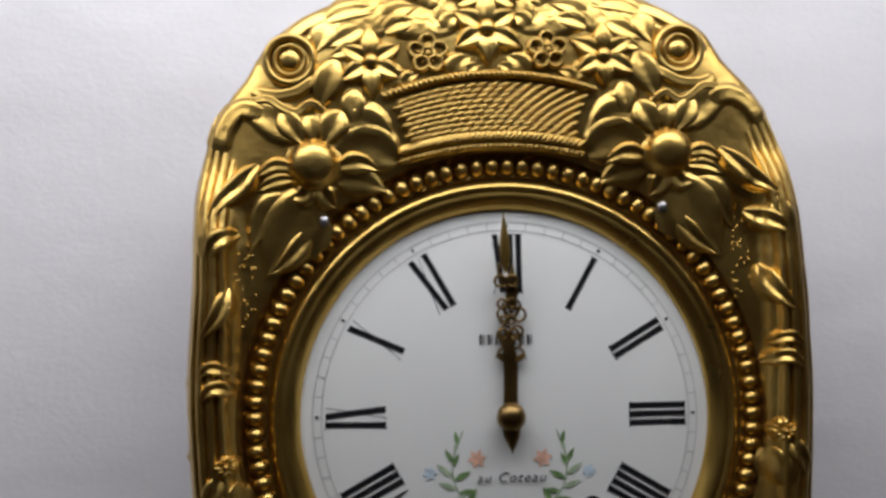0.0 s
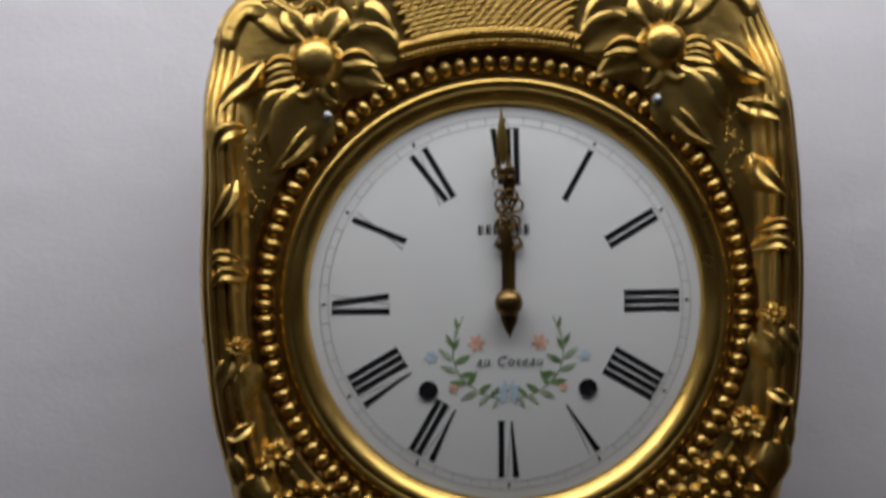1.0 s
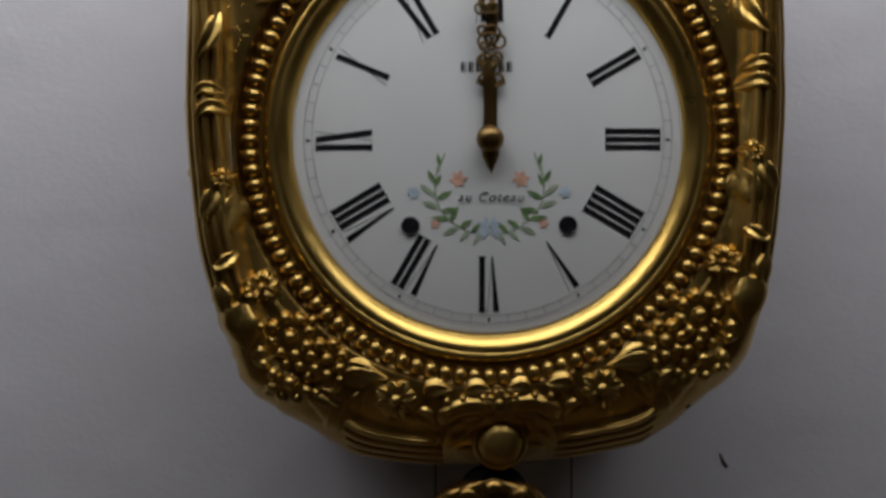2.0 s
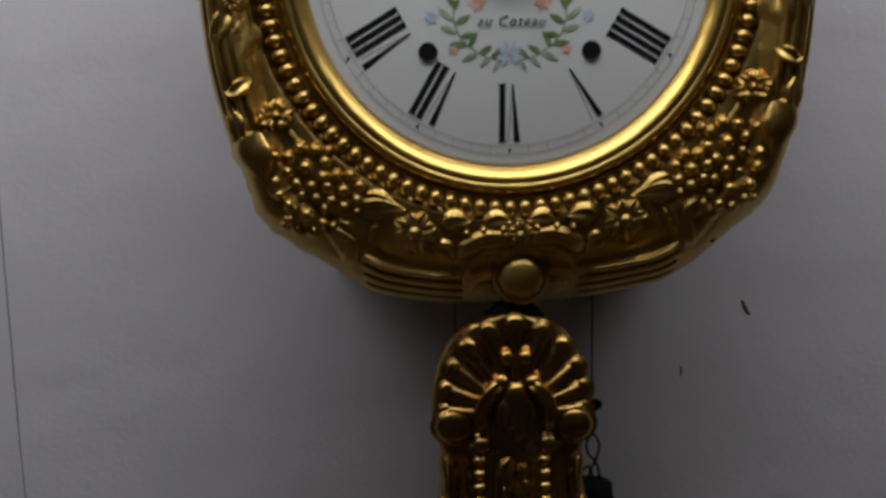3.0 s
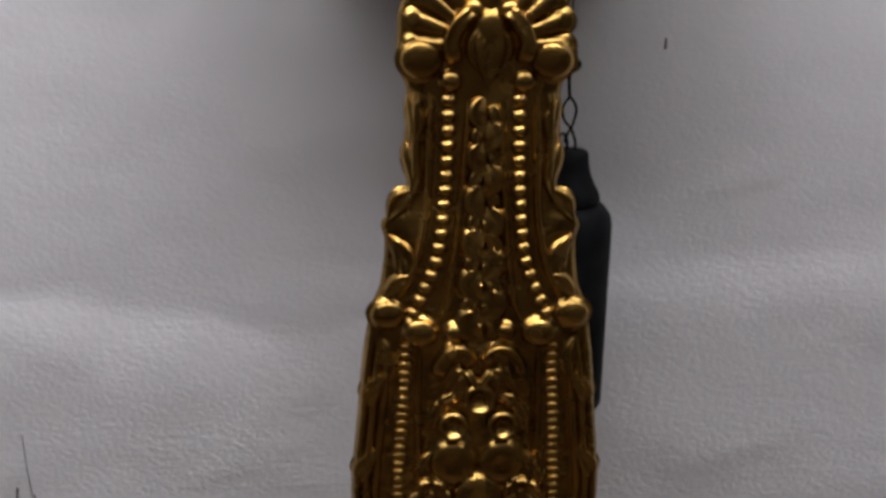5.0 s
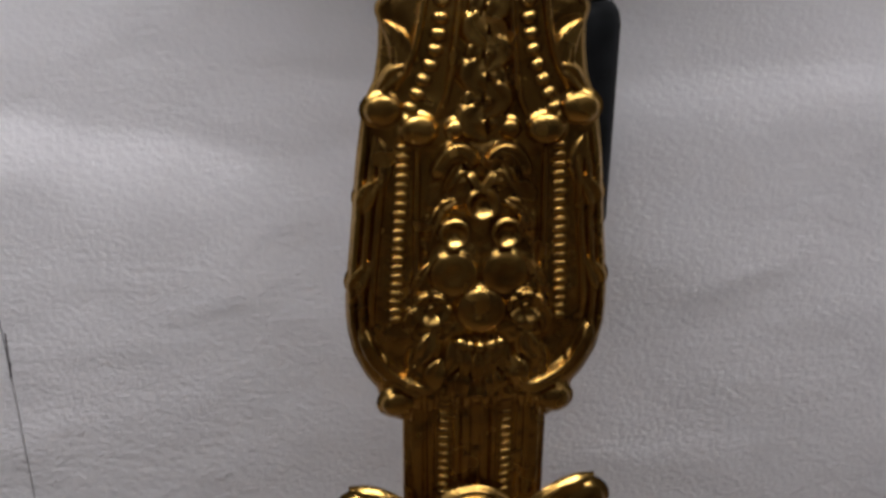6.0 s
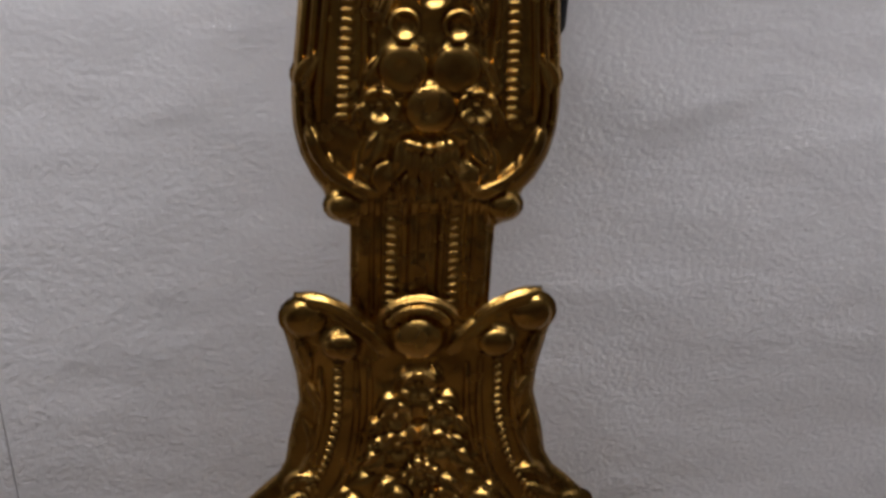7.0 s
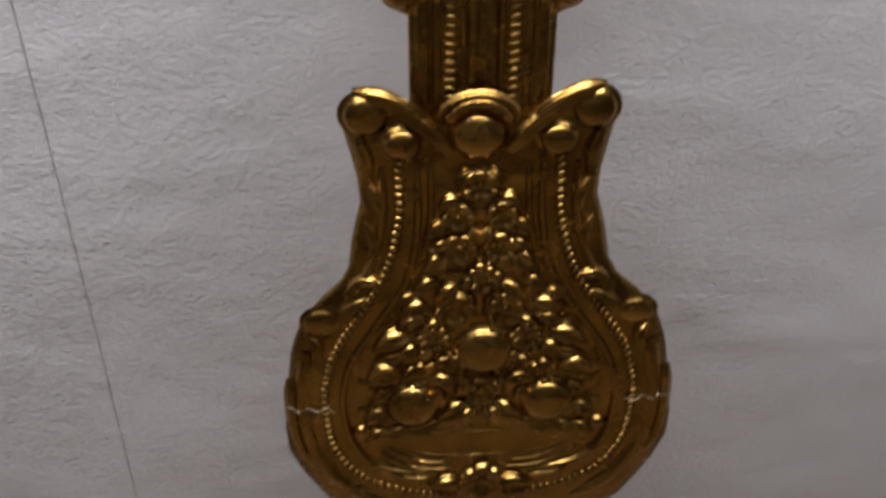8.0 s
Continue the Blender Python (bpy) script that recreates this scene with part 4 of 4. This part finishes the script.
def upper_side(s):
    X = lambda *pts: [(s * x, z) for x, z in pts]
    boss(upper, U, "boss", s * 37 + 1, -281, 11, 8, 1.15)
    boss(upper, U, "boss", s * 21 + 1.5, -293, 6.3, 7)
    bead_row(upper, bead_up, U, X((20.5, -304), (21.5, -344), (24, -380), (27.5, -402), (34.5, -420), (41, -434)), 8.6, 0.6)
    bead_row(upper, bead_mid, U, X((45, -457), (47, -490), (48.5, -514), (50, -542), (51, -566)), 5.7, 0.6)
    # mouldings beside the middle garland
    orn(upper, U, "moulding", X((9.5, -305), (11.5, -343), (15.5, -387), (20, -424), (26, -440)), 3.2, 3.2, "reed", 30)
    orn(upper, U, "moulding", X((31, -300), (32, -344), (34, -376), (40, -404), (50, -424)), 4, 3.0, "reed", 30)
    orn(upper, U, "moulding", X((39, -300), (40, -330), (40, -356)), 5, 3.0, "reed", 18)
    for pts, w, h in ((((44, -303), (39, -318), (44, -338)), 8, 4.5), (((46, -330), (40, -350), (44, -366)), 8, 4.5), (((42, -358), (50, -366), (57, -378)), 9, 4.5), (((56, -386), (49, -396), (51, -414)), 7, 3.5),
                      (((50, -388), (44, -404), (50, -424)), 9, 4), (((40, -410), (50, -415), (62, -429)), 8, 4.5), (((71, -498), (66, -484), (56, -472)), 10, 6), (((77, -552), (72, -538), (62, -524)), 10, 6),
                      (((60, -452), (56, -470), (60, -488)), 8, 3)):
        orn(upper, U, "leaf", X(*pts), w, h)
    boss(upper, U, "boss", s * 56, -435, 9.5, 8, 1.2)
    boss(upper, U, "boss", s * 36.5, -446, 9.5, 9, 1.2)
    boss(upper, U, "boss", s * 16, -446, 6, 6)
    for d, z0, z1 in ((3.5, -446, -590), (9.5, -450, -586), (15.5, -456, -570)):
        zs = np.linspace(z0, z1, 9)
        orn(upper, U, "reed", X(*[(half_width(UPPER, z) - d, z) for z in zs]), 4.3, 3.0, "reed", 34)
    orn(upper, U, "moulding", X((37, -458), (38, -500), (38, -540), (40, -570)), 3.4, 2.6, "reed", 30)
    # bouquet
    orn(upper, U, "scroll", X((2, -468), (9, -458), (18, -458), (25, -468), (26, -476)), 6.5, 6.5, "ribbon", 16)
    orn(upper, U, "leaf", X((4, -476), (12, -474), (20, -482)), 8, 5)
    orn(upper, U, "leaf", X((12, -466), (17, -474), (24, -486)), 7, 6)
    orn(upper, U, "leaf", X((22, -490), (28, -503), (32, -518)), 7, 6)
    orn(upper, U, "leaf", X((14, -488), (22, -492), (28, -500)), 6, 5)
    cup = part("cup", ring(U, s * 15.5, -508.5, 8.2, 2.2, 7, 26), BRASS_OLD, upper)
    part("dish", dish(U, s * 15.5, -508.5, 8.0, 1.0, 6.5), BRASS_OLD, cup)
    boss(upper, U, "fruit", s * 15.5, -535, 15.5, 9, 1.0, 26, 1.2)
    rosette(upper, U, s * 29, -558, 5, 12.8, 6.0, 3.4, 0.3 * s, BRASS_OLD)
    for pts, w, h in ((((30, -528), (38, -540), (42, -552)), 6, 5), (((36, -556), (42, -566), (40, -580)), 8, 6), (((28, -574), (34, -588), (44, -600)), 11, 6), (((16, -580), (16, -594), (24, -608)), 9, 6),
                      (((8, -582), (8, -598), (10, -612)), 8, 6), (((40, -584), (38, -600), (30, -612)), 9, 5), (((18, -552), (22, -546), (30, -544)), 5, 6)):
        orn(upper, U, "leaf", X(*pts), w, h)
    boss(upper, U, "bead", s * 9, -583, 4.0, 8)
    orn(upper, U, "scroll", X((72, -572), (64, -592), (50, -606), (28, -616)), 8, 7, "ribbon", 18)
    orn(upper, U, "scroll", X((60, -590), (54, -604), (36, -618)), 5, 5, "ribbon", 14)
    boss(upper, U, "boss", s * 50, -625, 9.5, 9, 1.15)
    bead_row(upper, bead_mid, U, X((20, -617), (20, -626)), 5.9, 0.3, slant=-14 * s)
    for x, w in ((6, 5), (12, 3), (29, 4), (38, 6)):
        orn(upper, U, "moulding", X((x, -616), (x, -641)), w, 1.6, "reed", 8)
    for pts, w, h in ((((22, -594), (27, -604), (25, -618)), 13, 6), (((8, -600), (10, -610), (7, -622)), 11, 6), (((34, -596), (40, -604), (38, -614)), 10, 5)):
        orn(upper, U, "leaf", X(*pts), w, h)
    # neck
    bead_row(neck, bead_mid, N, X((20, -630), (20, -708)), 5.9, 0.3, slant=-14 * s)
    for x, w in ((6, 5), (12, 3), (29, 4), (38, 7)):
        orn(neck, N, "moulding", X((x, -626), (x, -708)), w, 2.6, "reed", 8)


mirrored(upper_side)
orn(upper, U, "scroll", ((-8, -470), (0, -480), (8, -470)), 5, 6, "ribbon", 12)
cup = part("cup", ring(U, 0.5, -490.5, 8.6, 2.3, 7, 26), BRASS_OLD, upper)
part("dish", dish(U, 0.5, -490.5, 8.4, 1.0, 6.5), BRASS_OLD, cup)
boss(upper, U, "fruit", 1.5, -559, 16, 9.5, 1.05, 26, 1.2)
for k in range(5):
    boss(upper, U, "bead", -11 + 6.2 * k, -582 - 2.5 * math.sin(math.pi * k / 4), 4.2, 8)
orn(upper, U, "leaf", ((0, -588), (0, -600), (0, -616)), 9, 6)
# leafy garland down the middle of the upper plate
for k in range(11):
    z = -302 - 13 * k
    s = 1 if k % 2 else -1
    orn(upper, U, "leaf", ((1 + s * 2, z), (1 + s * (5 + 0.25 * k), z - 10), (1 - s * 3, z - 22)), 10 + 0.5 * k, 4.5)
    orn(upper, U, "leaf", ((1 - s * 3, z - 4), (1 - s * (5 + 0.3 * k), z - 11), (1 - s * 2, z - 18)), 6 + 0.3 * k, 3.6)


foliage(upper, U, edge_mask(((-452, 8), (-462, 26), (-480, 34), (-520, 37), (-560, 40), (-585, 46), (-606, 40), (-624, 24))), (-48, 48), (-624, -452), 120, 5, 15, 3.2,
        lambda x, z: -80 + (30 if x > 4 else 0) + (25 if z > -500 else 0), BRASS_OLD)
foliage(lower, L, edge_mask(((-738, 14), (-760, 26), (-785, 34), (-812, 44), (-840, 52), (-866, 70), (-892, 88), (-925, 96), (-960, 98), (-984, 90))), (-100, 100), (-984, -738), 240, 8, 19, 1.9,
        lambda x, z: (75 if x < 12 else 30 if z > -860 else 8), BRASS_OLD)


def lower_side(s):
    X = lambda *pts: [(s * x, z) for x, z in pts]
    boss(lower, L, "boss", s * 74.5, -703, 14, 9, 1.05, 22)
    boss(lower, L, "boss", s * 52, -723, 11.5, 10, 1.1, 22)
    orn(lower, L, "scroll", X((82, -690), (62, -692), (46, -704), (30, -718), (20, -732)), 9, 4.5, "ribbon", 18)
    orn(lower, L, "scroll", X((60, -690), (46, -698), (36, -708)), 5, 4, "ribbon", 12)
    bead_row(lower, bead_low, L, X((54, -738), (55, -760), (56.5, -785), (67.5, -828), (88.5, -865), (110.5, -903), (120, -938), (121.5, -958), (118, -998), (99, -1032), (64.5, -1052), (22, -1062)), 6.3, 0.4, slant=-16 * s)
    for pts, w, h in ((((42, -736), (43, -785), (52, -832), (74, -870), (97, -908), (106, -940), (107, -962), (102, -994), (84, -1020), (40, -1034)), 4.0, 3.4),
                      (((33, -740), (34, -780), (40, -815)), 3.5, 2.6), (((66, -742), (67, -782), (78, -822), (98, -856)), 4, 3.0),
                      (((40, -1040), (66, -1036), (92, -1012)), 4, 1.8), (((20, -1030), (54, -1026), (80, -1008)), 4, 1.7), (((24, -1022), (50, -1018), (74, -1002)), 3, 1.3),
                      (((132, -902), (138, -940), (139, -975), (132, -1012), (112, -1046), (78, -1070)), 9, 3.4), (((146, -930), (149, -960), (147, -995), (136, -1026)), 7, 3.0)):
        orn(lower, L, "moulding", X(*pts), w, h, "reed", 48)
    for pts, w, h in ((((82, -718), (76, -735), (73, -754)), 9, 4), (((76, -756), (68, -772), (73, -792)), 8, 3.5), (((80, -786), (74, -802), (80, -822)), 7, 3.5), (((72, -836), (86, -836), (100, -850)), 8, 4.5),
                      (((82, -850), (95, -858), (107, -864)), 8, 4), (((128, -885), (122, -898), (130, -915)), 9, 5), (((140, -1000), (130, -1020), (132, -1036)), 10, 4)):
        orn(lower, L, "leaf", X(*pts), w, h)
    boss(lower, L, "boss", s * 117, -873, 12, 6, 1.15, 20)
    # bouquet
    orn(lower, L, "leaf", X((4, -744), (12, -748), (18, -754)), 6, 6)
    orn(lower, L, "leaf", X((4, -762), (10, -760), (16, -764)), 5, 6)
    rosette(lower, L, s * 15.5, -781, 5, 12.0, 5.1, 2.6, 0.3 * s, BRASS_OLD)
    rosette(lower, L, s * 14, -807, 5, 13.0, 5.5, 3.0, 0.2 * s, BRASS_OLD)
    for pts, w, h in ((((22, -800), (30, -804), (38, -806)), 8, 6), (((24, -812), (34, -822), (43, -826)), 13, 6), (((30, -834), (42, -838), (50, -842)), 9, 5), (((16, -838), (26, -846), (34, -858)), 11, 6),
                      (((38, -856), (50, -858), (62, -864)), 11, 6), (((40, -868), (52, -870), (64, -878)), 9, 6), (((52, -884), (66, -886), (82, -898)), 13, 8), (((56, -902), (68, -904), (80, -908)), 9, 6),
                      (((60, -920), (74, -918), (88, -930)), 17, 9), (((66, -938), (76, -940), (84, -948)), 9, 6), (((20, -934), (30, -926), (40, -928)), 9, 6), (((12, -952), (22, -962), (36, -972)), 12, 7),
                      (((70, -958), (84, -962), (92, -970)), 11, 7), (((74, -978), (84, -984), (92, -992)), 8, 6), (((4, -958), (10, -968), (6, -980)), 12, 7), (((30, -972), (50, -980), (74, -976)), 9, 5)):
        orn(lower, L, "leaf", X(*pts), w * 1.25, h * 1.05)
    rosette(lower, L, s * 19, -862, 5, 15.6, 6.0, 3.4, 0.2 * s, BRASS_OLD)
    rosette(lower, L, s * 35, -888, 9, 13.2, 6.0, 5.4, 0.2, BRASS_OLD, "blossom", 0.2, 0.45)
    boss(lower, L, "bead", s * 42, -902, 5, 7)
    rosette(lower, L, s * 25, -918, 5, 16.0, 6.0, 3.4, 0.6 * s, BRASS_OLD)
    rosette(lower, L, s * 48, -924, 5, 12.8, 5.5, 3.0, 0.1 * s, BRASS_OLD)
    boss(lower, L, "fruit", s * 53, -953, 21, 16, 1.0, 30, 0.8)
    boss(lower, L, "boss", s * 94, -982, 7, 7)
    for pts, w, h in (((12, -768), (22, -768), (30, -776)), 8, 5), (((26, -784), (32, -792), (40, -796)), 9, 5), (((10, -846), (8, -858), (2, -868)), 10, 6), (((28, -870), (40, -878), (50, -880)), 10, 6), \
                     (((46, -896), (56, -900), (60, -912)), 11, 6), (((26, -900), (24, -910), (34, -914)), 10, 6), (((66, -950), (78, -950), (88, -956)), 11, 6), (((34, -936), (32, -948), (30, -962)), 11, 7), \
                     (((14, -926), (12, -934), (20, -944)), 10, 7), (((56, -976), (70, -984), (84, -980)), 10, 5), (((48, -846), (56, -850), (66, -852)), 8, 4), (((6, -790), (4, -796), (2, -806)), 8, 6):
        orn(lower, L, "leaf", X(*pts), w * 1.2, h)
    # the bowl that holds the fruit
    orn(lower, L, "scroll", X((14, -1046), (28, -1040), (44, -1046)), 8, 6, "leaf", 12)
    # split edge mended with solder
    zig = [(114 + 4.9 * k, -957 + 2.4 * math.sin(2.1 * k + s) + 1.2 * math.sin(0.7 * k) - (1.0 if s > 0 else 0.0)) for k in range(9)]
    part("solder_seam", strip(lambda x, z: L(x, z) - 4.4, X(*zig), 0.26, 0.3, "reed", 34), SOLDER, lower, "pale ragged solder seam")


mirrored(lower_side)
orn(lower, L, "bowl_rim", ((-84, -979), (-60, -986), (-30, -988), (0, -988), (30, -988), (60, -986), (84, -979)), 3.0, 0.9, "reed", 40)
orn(lower, L, "bowl_foot", ((-72, -1002), (-40, -1012), (0, -1014), (40, -1012), (72, -1002)), 2.2, 0.7, "reed", 40)
crest = boss(lower, L, "boss", -1, -718, 17.5, 13, 1.05, 28)
part("hood", strip(L, [(-1 + 21 * math.cos(a), -714 + 20 * math.sin(a)) for a in np.linspace(0.12, math.pi - 0.12, 9)], 7, 9, "ribbon", 26), BRASS_OLD, crest)
part("hood", strip(L, [(-1 + 27 * math.cos(a), -712 + 22 * math.sin(a)) for a in np.linspace(0.3, math.pi - 0.3, 9)], 5, 4, "reed", 26), BRASS_OLD, crest)
rosette(lower, L, 0, -756, 5, 13.5, 5.5, 3.4, math.pi / 2, BRASS_OLD, "flower", 0.3, 0.5)
rosette(lower, L, 2, -833, 8, 14.0, 6.4, 5.2, 0.2, BRASS_OLD, "blossom", 0.2, 0.45)
boss(lower, L, "fruit", 3, -900, 21, 15, 1.05, 30, 0.8)
rosette(lower, L, 1, -941, 5, 15.8, 6.8, 4.0, 0.3, BRASS_OLD)
rosette(lower, L, 2, -1043, 6, 19.3, 6.0, 5.5, 0.5, BRASS_OLD)

# the lower plate hangs a little askew on the neck
ASKEW = Matrix.Translation((0, 0, -0.755)) @ pose(0, 0, 0, 0, -1.1, 0) @ Matrix.Translation((0, 0, 0.755))
for sheet_part in (upper, lower, neck):
    for ob in list(sheet_part.children):
        ob.parent = pendulum
        if sheet_part is lower:
            ob.matrix_basis = ASKEW @ ob.matrix_basis
lower.matrix_basis = ASKEW @ lower.matrix_basis

# ---- weight and cords ----
weight = tagged(new("clock_weight"), "black iron clock weight on a wire hook beside the pendulum", "weight")
WX, WY = 0.0655, DIAL_Y + 0.076
weight.matrix_world = pose(WX, WY, DIAL_Z)
part("body", lathe([(0, -0.5345), (0.024, -0.5345), (0.029, -0.532), (0.0315, -0.527), (0.0315, -0.398), (0.030, -0.391), (0.026, -0.3855), (0.021, -0.3835), (0, -0.383)], 40, "z"), IRON, weight, "dark cast iron cylinder")
part("cap", lathe([(0.0, -0.384), (0.0215, -0.384), (0.0225, -0.381), (0.0215, -0.376), (0.0185, -0.371), (0.0155, -0.364), (0.0138, -0.357), (0.0132, -0.3495), (0.0115, -0.348), (0, -0.3475)], 36, "z"), IRON, weight, "flared iron cap")
part("hook", wire([(0.004, 0, -0.350), (0.004, 0.001, -0.342), (0.001, 0.002, -0.334), (-0.004, 0.001, -0.328), (-0.0055, 0, -0.320), (-0.001, 0, -0.3135), (0.0035, 0, -0.320), (0.002, -0.001, -0.329), (-0.001, -0.001, -0.336), (-0.004, 0, -0.343)], 0.0009, 70), IRON, weight, "bent iron wire hook")
part("ear", wire([(-0.007, 0, -0.349), (-0.0085, 0, -0.341), (-0.004, 0, -0.337), (-0.0015, 0, -0.343), (-0.002, 0, -0.350)], 0.0011, 30), IRON, weight)
part("toggle", dome(lambda x, z: 0.0, 0, 0, 6.5, 3.5, 14, 5, 3.5), IRON, weight, "dark knotted cord toggle").matrix_local = pose(-0.002, 0, -0.293, 0, -14, 0) @ Matrix.Diagonal((1, 1, 0.62, 1))
part("link", wire([(-0.002, 0, -0.296), (-0.002, 0, -0.306), (-0.001, 0, -0.3145)], 0.0011, 10), IRON, weight)
part("cord", wire([(-0.002, 0, -0.292), (-0.0025, 0, -0.15)], 0.0006, 4), CORD, weight, "thin dark cord")
cord = tagged(part("hanging_line", wire([(-0.032, DIAL_Y + 0.076, DIAL_Z - 0.62), (-0.032, DIAL_Y + 0.076, DIAL_Z - 0.15)], 0.0006, 4), CORD, None), "thin dark line hanging straight from the clock", "line")

# ---- marks on the wall ----
def scuff(pts, width, mat, label, name="wall_scuff"):
    p = [(x, wall_y(x, z) - 0.0004, z + DIAL_Z) for x, z in pts]
    return tagged(part(name, wire(p, width, 12, 6), mat, None, label), kind="structure")


scuff(((0.1845, -0.229), (0.187, -0.235), (0.190, -0.239)), 0.0008, SCAR, "small dark chip in the plaster")
scuff(((0.139, -0.279), (0.1393, -0.286)), 0.0006, SCAR, "small dark scratch in the plaster")
scuff(((-0.3275, -0.628), (-0.328, -0.642), (-0.3285, -0.658)), 0.0006, SCAR, "dark scratch along the seam")
# dark strokes stand in for the edges of a white clip, itself not built
for x, z0, z1 in ((-0.340, -0.622, -0.634), (-0.344, -0.652, -0.664), (-0.3275, -0.652, -0.664)):
    scuff(((x, z0), (x - 0.001, (z0 + z1) / 2), (x - 0.001, z1)), 0.0008, SCAR, "short dark stroke for the edge of a clip on the seam")
# grey wires draw the shadow line along the raised panel's edge
for run in (((-0.362, -0.10), (-0.360, -0.30), (-0.356, -0.45), (-0.358, -0.505)), ((-0.3315, -0.575), (-0.328, -0.70), (-0.3275, -0.90), (-0.329, -1.25))):
    seam = smooth_path(run, 60)
    tagged(part("wall_seam", wire([(x, wall_y(x, z) - 0.0001, z + DIAL_Z) for x, z in seam], 0.00055, 160, 6), SEAM, None, "thin grey shadow line of the seam running down the wall"), kind="structure")

# the pin that holds the seam
pin = tagged(part("wall_pin", lathe([(0, -0.0052), (0.0017, -0.0049), (0.0032, -0.0038), (0.0042, -0.0020), (0.0045, 0.0), (0.0042, 0.0012), (0.0012, 0.0016), (0.0010, 0.006), (0, 0.0064)], 24), PIN), "glossy black domed pin pushed into the wall seam", "pin")
pin.matrix_world = pose(-0.3545, wall_y(-0.3545, -0.4555) - 0.0015, DIAL_Z - 0.4555)
